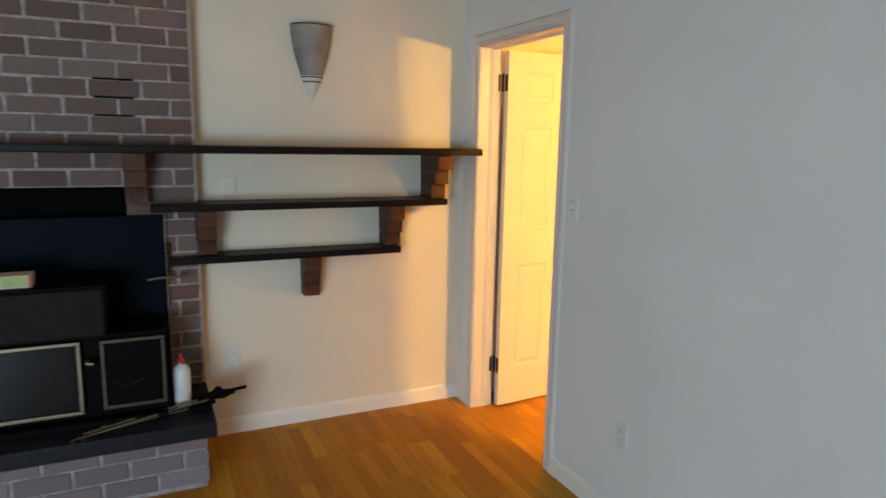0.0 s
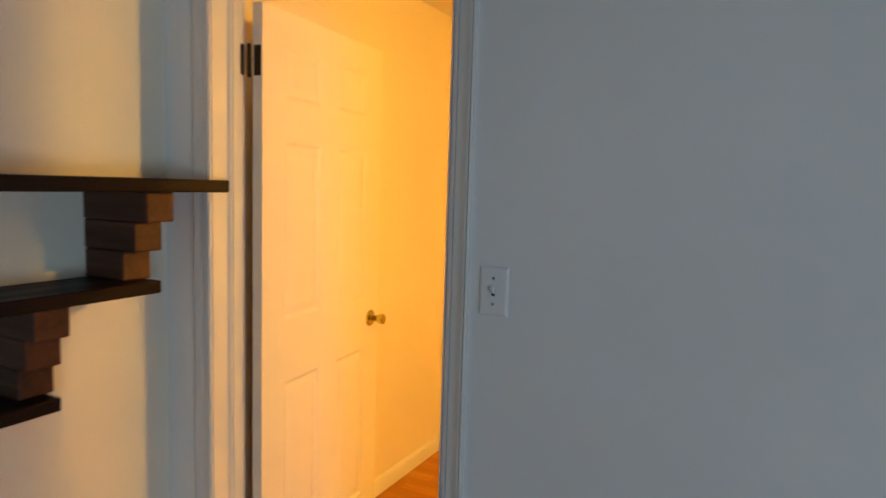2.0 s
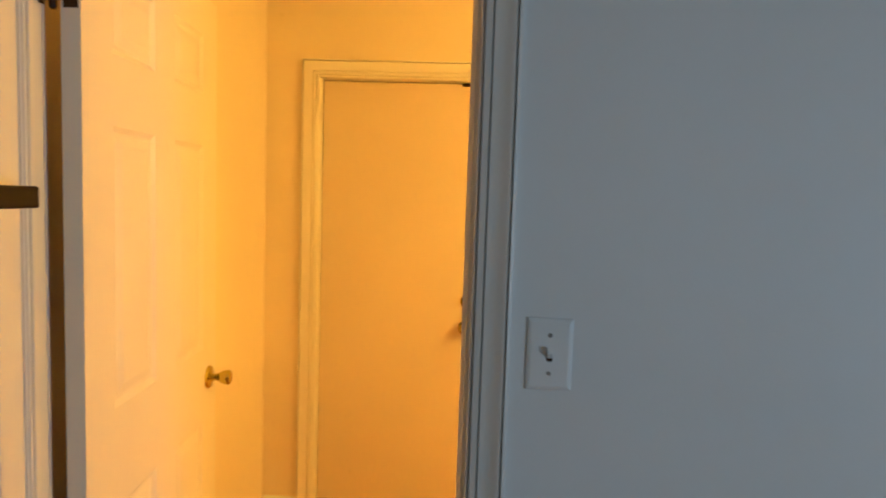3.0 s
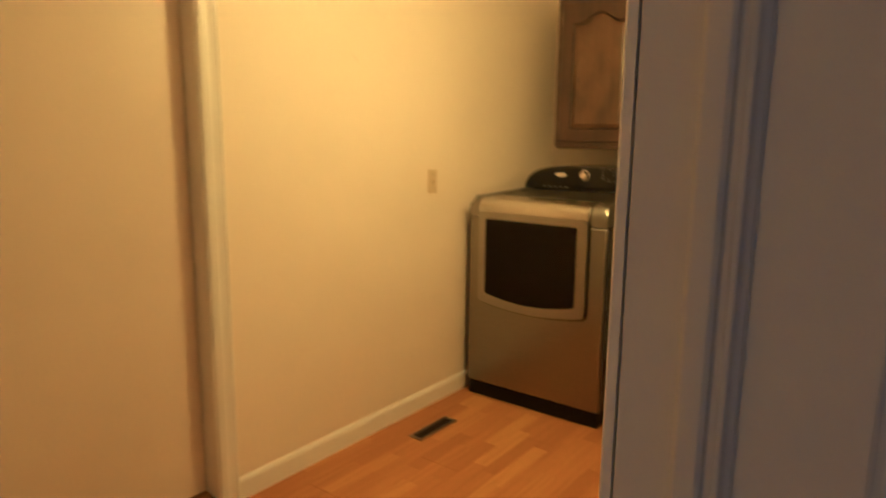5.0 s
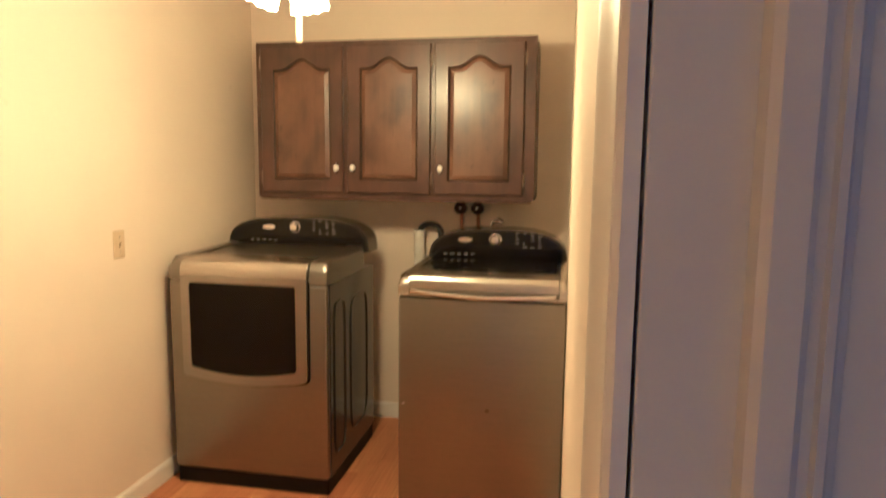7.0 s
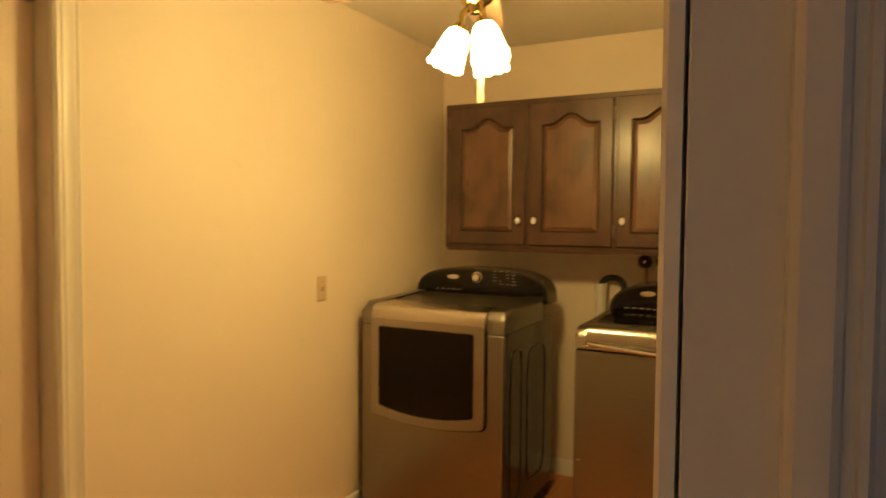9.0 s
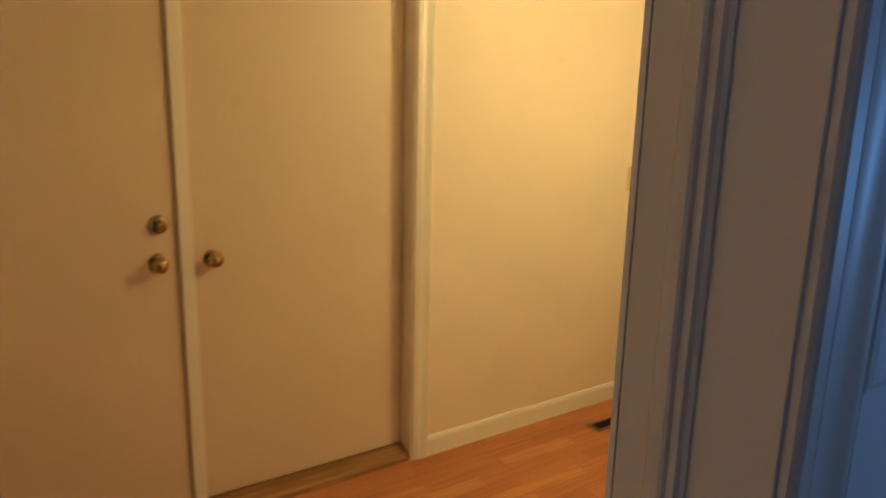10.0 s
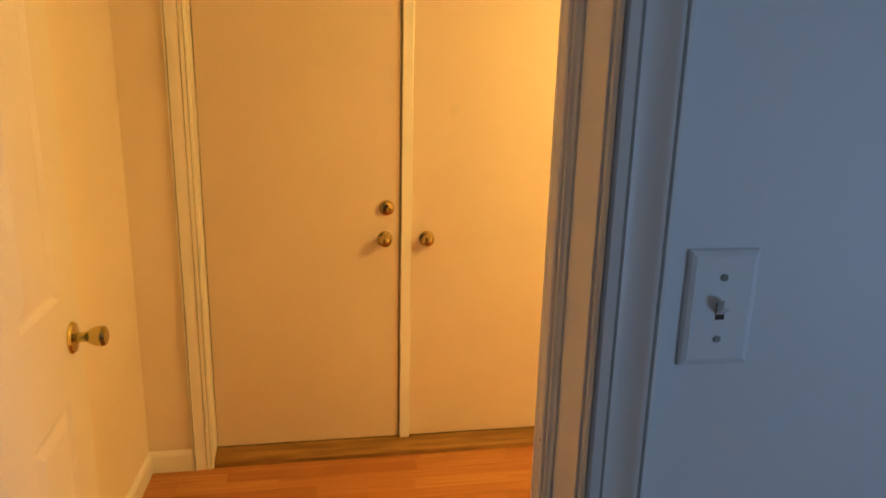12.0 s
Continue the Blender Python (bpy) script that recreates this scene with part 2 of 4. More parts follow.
BRONZE = metal("dark_bronze", (0.045, 0.032, 0.024), 0.4)
CHROME = metal("chrome", (0.75, 0.73, 0.70), 0.12)
PEWTER = metal("pewter_sconce", (0.27, 0.25, 0.225), 0.6, None, 0.42, 0.1)
PLATE = plain("plate_white", (0.72, 0.71, 0.68), 0.35, 0.03)
PLATE_IVORY = plain("plate_ivory", (0.60, 0.48, 0.27), 0.35, 0.05)
DARKHOLE = plain("dark_slot", (0.003, 0.003, 0.003), 0.9, 0.1, 0.0, 0.04)
WHITE_PLASTIC = plain("white_plastic", (0.74, 0.73, 0.70), 0.35)
RED_PLASTIC = plain("red_plastic", (0.50, 0.03, 0.03), 0.35)
CARD_RED = plain("card_red", (0.42, 0.08, 0.07), 0.6)
CARD_GREEN = plain("card_green", (0.35, 0.42, 0.16), 0.6)
CARD_PALE = plain("card_pale", (0.60, 0.50, 0.38), 0.6)
BLADE = woody("fan_blade_wood", (0.42, 0.28, 0.14), (0.62, 0.46, 0.27), 0.4, 0)
RUBBER = plain("black_rubber", (0.015, 0.015, 0.016), 0.6)
COPPER = metal("copper_pipe", (0.45, 0.22, 0.12), 0.4)



def lit(name, power):
    m, nt, b = nodes_of(name)
    b.inputs["Base Color"].default_value = (0.9, 0.85, 0.75, 1)
    b.inputs["Emission Color"].default_value = (*SHADE_COLOR, 1)
    b.inputs["Emission Strength"].default_value = power
    b.inputs["Roughness"].default_value = 0.4
    return m


GLOW = lit("lit_frosted_glass", SHADE_POWER)
MOUTH = lit("lit_lamp_bulb", MOUTH_POWER)


# ---- mesh helpers ----
def part(name, bm, material, parent=None, label="", smooth=False):
    """One mesh object out of a bmesh, under parent."""
    bmesh.ops.recalc_face_normals(bm, faces=bm.faces)
    me = bpy.data.meshes.new(name)
    bm.to_mesh(me)
    bm.free()
    for mt in material if isinstance(material, (list, tuple)) else (material,):
        me.materials.append(mt)
    if smooth:
        me.shade_smooth()
        me.set_sharp_from_angle(angle=radians(35))
    ob = new(name, me)
    if parent is not None:
        ob.parent = parent
        ob.matrix_parent_inverse = Matrix.Identity(4)
        m = parent.matrix_basis if parent.parent is None else parent.parent.matrix_basis @ parent.matrix_basis
        for v in me.vertices:
            v.co = m.inverted() @ v.co
    if label:
        ob["label"] = label
    return ob


def thing(name, at, label="", category="", group="", kind=""):
    ob = new(name)
    ob.empty_display_size = 0.05
    ob.matrix_basis = Matrix.Translation(at)
    return tagged(ob, label, category, group, kind)


def bx(bm, a, b, bevel=0.0, seg=2):
    """A box between two corners, with rounded edges."""
    vs = bmesh.ops.create_cube(bm, size=1)["verts"]
    for v in vs:
        v.co = Vector([(a[i] + b[i]) / 2 + v.co[i] * (b[i] - a[i]) for i in range(3)])
    if bevel:
        es = {e for v in vs for e in v.link_edges}
        bmesh.ops.bevel(bm, geom=list(es), offset=bevel, segments=seg, affect="EDGES", profile=0.5)
    return bm


def box(a, b, bevel=0.0, seg=2):
    return bx(bmesh.new(), a, b, bevel, seg)


def prism(bm, pts, lo, hi, axis):
    """An outline pulled from lo to hi along an axis. The outline's points are the other two coordinates in order."""
    def at(p, w):
        q = list(p)
        q.insert(axis, w)
        return Vector(q)
    a = [bm.verts.new(at(p, lo)) for p in pts]
    b = [bm.verts.new(at(p, hi)) for p in pts]
    bm.faces.new(a)
    bm.faces.new(b[::-1])
    for i in range(len(pts)):
        j = (i + 1) % len(pts)
        bm.faces.new((a[i], b[i], b[j], a[j]))
    return bm


def lathe(bm, prof, m, seg=24, arc=1.0):
    """Radius, height pairs turned about z, set by the matrix m."""
    rings = []
    n = seg if arc >= 1 else seg + 1
    for r, z in prof:
        rings.append([bm.verts.new(m @ Vector((r * math.cos(2 * math.pi * arc * k / seg), r * math.sin(2 * math.pi * arc * k / seg), z))) for k in range(n)])
    for p, q in zip(rings, rings[1:]):
        for k in range(seg):
            j = (k + 1) % n
            try:
                bm.faces.new((p[k], p[j], q[j], q[k]))
            except ValueError:
                pass
    for ring, r in ((rings[0], prof[0][0]), (rings[-1], prof[-1][0])):
        if arc >= 1 and r > 1e-5:
            bm.faces.new(ring)
    bmesh.ops.remove_doubles(bm, verts=bm.verts, dist=1e-5)
    return bm


def tube(bm, pts, r, seg=10):
    """A round bar along points."""
    pts = [Vector(p) for p in pts]
    rings = []
    for i, p in enumerate(pts):
        d = (pts[min(i + 1, len(pts) - 1)] - pts[max(i - 1, 0)]).normalized()
        u = d.orthogonal().normalized() if i == 0 else (u - d * u.dot(d)).normalized()
        w = d.cross(u)
        rings.append([bm.verts.new(p + r * (math.cos(2 * math.pi * k / seg) * u + math.sin(2 * math.pi * k / seg) * w)) for k in range(seg)])
    for p, q in zip(rings, rings[1:]):
        for k in range(seg):
            bm.faces.new((p[k], p[(k + 1) % seg], q[(k + 1) % seg], q[k]))
    bm.faces.new(rings[0])
    bm.faces.new(rings[-1][::-1])
    return bm


def loops_face(bm, loops):
    """Strips between matching loops, the last one filled column by column. A loop: n points along the bottom, then n back along the top."""
    vv = [[bm.verts.new(p) for p in lp] for lp in loops]
    k = len(vv[0])
    for a, b in zip(vv, vv[1:]):
        for i in range(k):
            j = (i + 1) % k
            bm.faces.new((a[i], a[j], b[j], b[i]))
    last, n = vv[-1], k // 2
    for i in range(n - 1):
        bm.faces.new((last[i], last[i + 1], last[k - 2 - i], last[k - 1 - i]))
    return vv


def rect_loop(f, u0, u1, v0, v1, d, n=2, arch=0.0):
    """Loop of points on a face; arch lifts the middle of the top edge in a cathedral curve."""
    us = [u0 + (u1 - u0) * i / (n - 1) for i in range(n)]
    def top(i):
        s = i / (n - 1) * 2 - 1
        lift = 0.0 if abs(s) > 0.72 else arch * 0.5 * (1 + math.cos(math.pi * s / 0.72))
        return v1 + lift
    return [f(u, v0, d) for u in us] + [f(us[i], top(i), d) for i in range(n - 1, -1, -1)]


def wall_boxes(bm, axis, lo, hi, a0, a1, z0, z1, holes):
    """A wall slab with rectangular holes. axis 0: it runs along x, lo..hi is its thickness in y."""
    cuts = sorted({a0, a1, *[h[0] for h in holes], *[h[1] for h in holes]})
    for p, q in zip(cuts, cuts[1:]):
        hs = [h for h in holes if h[0] <= p and q <= h[1]]
        spans = [(z0, z1)]
        for h in hs:
            spans = [(z0, h[2]), (h[3], z1)]
        for s, t in spans:
            if t - s > 1e-4:
                if axis == 0:
                    bx(bm, (p, lo, s), (q, hi, t))
                else:
                    bx(bm, (lo, p, s), (hi, q, t))
    bmesh.ops.remove_doubles(bm, verts=bm.verts, dist=1e-5)
    return bm


# ---- large structure ----
def struct(name, bm, mats, label=""):
    ob = part(name, bm, mats)
    return tagged(ob, label, "", "", "structure")


bm = bmesh.new()
wall_boxes(bm, 0, 0.0, DT, -0.12, LX, 0, H, [(DX0 - 0.018, DX1 + 0.018, 0, DTOP + 0.018)])
for f in bm.faces:
    f.normal_update()
    if f.calc_center_median().y > DT - 1e-3:
        f.material_index = 1
struct("wall_doorway", bm, [PAINT_DOORWALL, PAINT_LAUNDRY])
struct("wall_fireplace", box((-0.12, LY, 0), (0, -0.0, H)), PAINT_LIVING)
XL = 0.012   # face of the laundry wall behind the open door
struct("wall_laundry_left", box((-0.12, DT, 0), (XL, YW, H)), PAINT_LAUNDRY)
bm = bmesh.new()
CX0, CX1, CTOP = 0.252, 1.815, 2.02    # opening of the two closet doors
wall_boxes(bm, 0, YW, YW + 0.12, -0.12, XC + 0.12, 0, H, [(CX0 - 0.018, CX1 + 0.018, 0, CTOP + 0.018)])
struct("wall_closet", bm, PAINT_LAUNDRY)
struct("wall_machines", box((XC, DT, 0), (XC + 0.12, YW, H)), PAINT_LAUNDRY)
bm = bmesh.new()
wall_boxes(bm, 1, LX, LX + 0.14, LY, 0, 0, H, [(WY0, WY1, WZ0, WZ1)])
struct("wall_window", bm, LOW_BOUNCE_WALL)
struct("wall_south", box((-0.12, LY - 0.12, 0), (LX + 0.14, LY, H)), LOW_BOUNCE_WALL)
struct("closet_back", box((-0.12, YW + 0.14, 0), (2.1, YW + 0.24, H)), PAINT_LAUNDRY)
struct("ceiling", box((-0.12, LY - 0.12, H), (LX + 0.14, YW + 0.24, H + 0.1)), PAINT_CEILING)
struct("subfloor", box((-0.12, LY - 0.12, -0.1), (LX + 0.14, YW + 0.24, -0.006)), SUBFLOOR)

BASE_PROF = [(0, 0), (0.012, 0), (0.012, 0.068), (0.009, 0.079), (0.004, 0.087), (0, 0.087)]


def baseboard(axis, face, sign, a, b):
    """A moulded board along a wall: axis 0 runs along x on the face y."""
    bm = bmesh.new()
    pts = [(face + sign * d, z) for d, z in BASE_PROF]
    prism(bm, pts, a, b, axis)
    return tagged(part("baseboard", bm, TRIM), "", "", "", "structure")


CW = 0.060   # casing width
baseboard(1, 0.0, 1, -1.452, -0.012)
baseboard(0, 0.0, -1, 0.0, DX0 - CW)
baseboard(0, 0.0, -1, DX1 + CW, LX)
baseboard(0, DT, 1, XL, DX0 - CW - 0.005)
baseboard(0, DT, 1, DX1 + CW, XC)
baseboard(1, XL, 1, DT, YW - 0.012)
baseboard(0, YW, -1, XL, CX0 - 0.078)
baseboard(0, YW, -1, CX1 + 0.058, XC)
baseboard(1, XC, -1, DT + 0.012, YW - 0.012)

CAS_PROF = [(0, 0), (0, 0.007), (0.003, 0.010), (0.0055, 0.0015), (0.008, 0.0105), (0.017, 0.0115), (0.0185, 0.0030),
            (0.0205, 0.0105), (0.0255, 0.0096), (0.031, 0.0096), (0.0365, 0.0106), (0.042, 0.0128), (0.0465, 0.0154), (0.0495, 0.0166), (0.0515, 0.0166), (0.0535, 0.006), (0.0555, 0.0155), (0.060, 0.013), (0.060, 0)]


def casing(name, x0, x1, zt, face, sign, parent, material, width=0.060, reveal=0.003, proud=1.0):
    """Moulded casing round three sides of a door opening, mitred at the corners."""
    bm = bmesh.new()
    rows = []
    for u, v in CAS_PROF:
        u = u * width / 0.060 + reveal
        y = face + sign * v * proud
        rows.append([bm.verts.new((x0 - u, y, 0)), bm.verts.new((x0 - u, y, zt + u)), bm.verts.new((x1 + u, y, zt + u)), bm.verts.new((x1 + u, y, 0))])
    for p, q in zip(rows, rows[1:] + rows[:1]):
        for k in range(3):
            bm.faces.new((p[k], p[k + 1], q[k + 1], q[k]))
    bm.faces.new([r[0] for r in rows])
    bm.faces.new([r[3] for r in rows][::-1])
    return part(name, bm, material, parent, "", True)


def jambs(parent, x0, x1, zt, y0, y1, material):
    part("jamb", box((x0 - 0.018, y0, 0), (x0, y1, zt + 0.018), 0.001), material, parent)
    part("jamb", box((x1, y0, 0), (x1 + 0.018, y1, zt + 0.018), 0.001), material, parent)
    part("head_jamb", box((x0, y0, zt), (x1, y1, zt + 0.018), 0.001), material, parent)


# the doorway between the rooms, its leaf swung into the laundry
door1 = thing("door_1", (DX0, 0.06, 0), "white six-panel interior door swung open into the laundry room", "door", "", "structure")
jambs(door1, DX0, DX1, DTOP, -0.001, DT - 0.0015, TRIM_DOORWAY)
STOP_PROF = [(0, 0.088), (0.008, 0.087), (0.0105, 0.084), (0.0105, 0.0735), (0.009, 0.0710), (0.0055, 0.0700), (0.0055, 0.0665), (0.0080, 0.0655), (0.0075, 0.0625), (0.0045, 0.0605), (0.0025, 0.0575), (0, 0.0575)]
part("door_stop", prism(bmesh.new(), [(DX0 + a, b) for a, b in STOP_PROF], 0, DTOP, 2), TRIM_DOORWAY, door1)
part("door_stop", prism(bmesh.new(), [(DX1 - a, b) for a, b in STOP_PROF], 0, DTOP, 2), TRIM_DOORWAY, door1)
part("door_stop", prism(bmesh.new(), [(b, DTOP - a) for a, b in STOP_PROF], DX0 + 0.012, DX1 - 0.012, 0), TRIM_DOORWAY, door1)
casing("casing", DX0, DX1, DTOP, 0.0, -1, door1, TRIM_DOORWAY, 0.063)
casing("casing", DX0, DX1, DTOP, DT, 1, door1, TRIM, 0.060, 0.0002, 0.8)
part("strike_plate", box((DX1 - 0.0015, 0.084, 0.915), (DX1 + 0.001, 0.112, 0.975), 0.0005, 1), BRONZE, door1, "dark metal strike plate")
for y, z in ((0.097, 1.053), (0.077, 1.099)):
    part("nail_head", box((DX1 - (0.001 if y > 0.09 else 0.0112), y - 0.0007, z - 0.0007), (DX1 + 0.001, y + 0.0007, z + 0.0007)), BRASS_OLD, door1)

LW, LH, LT = 0.748, 2.022, 0.035
SWING = radians(90 + 4.4)
LEAF_M = Matrix.Translation((0.2525, 0.140, 0.012)) @ Matrix.Rotation(SWING, 4, "Z")


def panelled(bm, f, width, height, us, vs, depth_sign):
    """A door face of stiles, rails and raised panels. us, vs: the spans of the panel columns and rows."""
    ucuts = [0] + [c for s in us for c in s] + [width]
    vcuts = [0] + [c for s in vs for c in s] + [height]
    for a, b in zip(ucuts, ucuts[1:]):
        for c, d in zip(vcuts, vcuts[1:]):
            if (a, b) in us and (c, d) in vs:
                lps = [rect_loop(f, a + i, b - i, c + i, d - i, dep * depth_sign) for i, dep in
                       ((0, 0), (0.004, 0.0025), (0.012, 0.0065), (0.020, 0.0065), (0.042, 0.0015))]
                loops_face(bm, lps)
            else:
                loops_face(bm, [rect_loop(f, a, b, c, d, 0)])


PU = [(0.115, 0.3165), (0.4315, 0.633)]
PV = [(0.225, 0.835), (1.045, 1.615), (1.755, 1.915)]
bm = bmesh.new()
panelled(bm, lambda u, v, d: LEAF_M @ Vector((u, -d, v)), LW, LH, PU, PV, -1)
panelled(bm, lambda u, v, d: LEAF_M @ Vector((u, LT + d, v)), LW, LH, PU, PV, -1)
for a, b in (((0, 0), (LW, 0)), ((LW, 0), (LW, LH)), ((LW, LH), (0, LH)), ((0, LH), (0, 0))):
    bm.faces.new([bm.verts.new(LEAF_M @ Vector((p[0], y, p[1]))) for p, y in ((a, 0), (b, 0), (b, LT), (a, LT))])
bmesh.ops.remove_doubles(bm, verts=bm.verts, dist=1e-5)
leaf = part("door_leaf", bm, LEAF, door1, "white moulded six-panel door leaf")
KNOB_PROF = [(0.0, 0.066), (0.012, 0.067), (0.019, 0.064), (0.0215, 0.058), (0.020, 0.045), (0.014, 0.032), (0.0105, 0.026), (0.0105, 0.012), (0.014, 0.010), (0.030, 0.007), (0.033, 0.003), (0.033, 0.0)]
for side, yy in ((1, 0.0), (-1, LT)):
    m = LEAF_M @ Matrix.Translation((LW - 0.065, yy, 0.95)) @ Matrix.Rotation(radians(90 * side), 4, "X")
    part("door_knob", lathe(bmesh.new(), KNOB_PROF, m, 28), BRASS, leaf, "polished brass tulip door knob", True)
for z in (0.255, 1.865):
    bm = bmesh.new()
    bx(bm, (0.197, DT - 0.014, z - 0.045), (0.1985, DT, z + 0.045))
    m = Matrix.Translation((0.207, DT + 0.010, 0))
    lathe(bm, [(0.0, z - 0.05), (0.004, z - 0.05), (0.0065, z - 0.045), (0.0065, z + 0.045), (0.004, z + 0.05), (0.0, z + 0.05)], m, 12)
    a = LEAF_M @ Vector((0, 0.004, 0))
    b = LEAF_M @ Vector((-0.0015, 0.031, 0))
    bx(bm, (min(a.x, b.x), a.y - 0.0022, z - 0.045), (max(a.x, b.x), a.y - 0.0002, z + 0.045))
    part("hinge", bm, BRONZE, leaf, "dark bronze butt hinge")

# the two flush closet doors
closet = thing("door_2", ((CX0 + CX1) / 2, YW + 0.07, 0), "pair of closed flush cream closet doors with brass knobs", "door", "", "structure")
jambs(closet, CX0, CX1, CTOP, YW - 0.001, YW + 0.12, TRIM)
casing("casing", CX0, CX1, CTOP, YW, -1, closet, TRIM, 0.074, 0.003)
YD = YW + 0.072
MULL = 0.991
dl = part("closet_door", box((CX0 + 0.003, YD, 0.050), (MULL - 0.002, YD + 0.035, CTOP - 0.004), 0.0015, 1), SLAB, closet, "flush cream closet door with knob and deadbolt")
dr = part("closet_door", box((MULL + 0.002, YD, 0.050), (CX1 - 0.003, YD + 0.035, CTOP - 0.004), 0.0015, 1), SLAB, closet, "flush cream closet door with a meeting strip")
part("meeting_strip", box((MULL + 0.004, YD - 0.016, 0.046), (MULL + 0.045, YD - 0.0005, CTOP - 0.006), 0.003, 2), TRIM, dr)
ROUND_KNOB = [(0.0, 0.056), (0.010, 0.0555), (0.019, 0.052), (0.0245, 0.044), (0.0255, 0.036), (0.022, 0.027), (0.013, 0.021), (0.011, 0.010), (0.028, 0.006), (0.031, 0.002), (0.031, 0.0)]
for dpar, x, z in ((dl, 0.931, 0.907), (dr, 1.098, 0.907)):
    m = Matrix.Translation((x, YD, z)) @ Matrix.Rotation(radians(90), 4, "X")
    part("door_knob", lathe(bmesh.new(), ROUND_KNOB, m, 28), BRASS_DARK, dpar, "round darkened brass door knob", True)
bm = lathe(bmesh.new(), [(0.0, 0.018), (0.018, 0.0175), (0.026, 0.014), (0.030, 0.006), (0.030, 0.0)], Matrix.Translation((0.938, YD, 1.031)) @ Matrix.Rotation(radians(90), 4, "X"), 28)
part("deadbolt", bm, BRASS_DARK, dl, "round brass deadbolt rose", True)
bm = bmesh.new()
for dx, dz, r in ((-0.011, -0.004, 0.0035), (0.012, -0.004, 0.0035), (0, 0.010, 0.005)):
    lathe(bm, [(0, 0.0195), (r, 0.0195), (r, 0.015)], Matrix.Translation((0.938 + dx, YD, 1.031 + dz)) @ Matrix.Rotation(radians(90), 4, "X"), 10)
part("deadbolt_screw", bm, BRONZE, dl)
for x in (0.885, 1.06):
    part("ball_catch", box((x, YD - 0.012, CTOP - 0.016), (x + 0.045, YD - 0.0005, CTOP - 0.003), 0.003, 2), BRONZE, closet)
bm = prism(bmesh.new(), [(YW - 0.004, 0), (YW - 0.004, 0.018), (YW + 0.010, 0.030), (YD - 0.006, 0.046), (YD + 0.05, 0.046), (YD + 0.05, 0)], CX0, CX1, 0)
part("threshold", bm, SILL, closet, "worn golden oak threshold")

# window behind the camera
win = thing("window_1", (LX, (WY0 + WY1) / 2, WZ0), "wide white-framed living-room window", "window", "", "structure")
for a, b in (((LX + 0.04, WY0, WZ0), (LX + 0.10, WY0 + 0.05, WZ1)), ((LX + 0.04, WY1 - 0.05, WZ0), (LX + 0.10, WY1, WZ1)),
             ((LX + 0.04, WY0 + 0.05, WZ0), (LX + 0.10, WY1 - 0.05, WZ0 + 0.05)), ((LX + 0.04, WY0 + 0.05, WZ1 - 0.05), (LX + 0.10, WY1 - 0.05, WZ1))):
    part("window_frame", box(a, b, 0.004, 1), TRIM, win)

# ---- living room: fireplace ----
BXF, BY1 = 0.09, -1.455       # face and right edge of the chimney breast
COURSE, MODULE, J = 0.079, 0.2145, 0.015
Z0 = 0.050
FIRE_Y, FIRE_Z = -1.76, 1.335
chim = thing("chimney_breast", (0.05, -2.3, 0), "old brown-grey brick chimney breast with pale raked joints", "fireplace", "", "structure")
bm = bmesh.new()
wall_boxes(bm, 1, 0.0, BXF - 0.004, -3.3, BY1, 0, H, [(-2.9, FIRE_Y, 0.34, 1.314)])
part("mortar_bed", bm, MORTAR, chim)

# the raised hearth
HF, HY1, HZ = 0.515, -1.488, 0.262
hearth = thing("raised_hearth", (0.3, -2.3, 0), "raised brick hearth with a dark slate top slab", "fireplace")
part("mortar_core", box((0.0, -3.3, 0.001), (HF - 0.006, HY1 - 0.006, HZ - 0.002)), MORTAR, hearth)
part("slate_slab", box((0.001, -3.35, HZ), (HF + 0.075, HY1 + 0.035, HZ + 0.070), 0.006, 2), SLATE, hearth, "dark slate hearth slab with chipped edge")

# shelves on stepped blocks
def board(name, y0, y1, top, depth, label, thick=0.034):
    ob = thing(name, (depth / 2, (y0 + y1) / 2, top - thick), label, "shelf", "fireplace shelves")
    part("board", box((0.001, y0, top - thick), (depth, y1, top), 0.004, 2), SHELF, ob)
    return ob


s1 = board("mantel_shelf", -3.2, -0.022, 1.505, 0.285, "long dark-stained wooden mantel shelf running from chimney to doorway")
s2 = board("wall_shelf", -1.665, -0.188, 1.236, 0.207, "middle dark-stained wooden shelf under the mantel")
s3 = board("wall_shelf", -1.594, -0.440, 0.980, 0.165, "short lower dark-stained wooden shelf")


def bracket(y0, y1, top, bottom, depths, back, label):
    ob = thing("shelf_bracket", (back, (y0 + y1) / 2, bottom), label, "bracket", "stepped shelf brackets")
    h = (top - bottom) / len(depths)
    for i, d in enumerate(depths):
        o = 0.0015 * ((i * 7) % 3 - 1)
        part("block", box((back, y0 + o, top - (i + 1) * h + 0.0008), (d, y1 + o, top - i * h - 0.0008), 0.004, 2), BLOCK, ob)
    return ob


bracket(-0.265, -0.182, 1.471, 1.236, (0.252, 0.203, 0.155), 0.001, "stepped bracket of three dark wood blocks under the mantel")
bracket(-1.765, -1.672, 1.471, 1.236, (0.252, 0.203, 0.165), BXF + 0.001, "stepped reddish wood bracket on the brick under the mantel")
bracket(-0.512, -0.428, 1.202, 0.980, (0.190, 0.150, 0.115), 0.001, "stepped bracket of three dark wood blocks under the middle shelf")
bracket(-1.468, -1.380, 1.202, 0.980, (0.190, 0.150, 0.115), 0.001, "stepped wood bracket beside the chimney edge")
bracket(-0.952, -0.868, 0.946, 0.728, (0.135, 0.110, 0.085), 0.001, "stepped wood bracket under the lowest shelf")

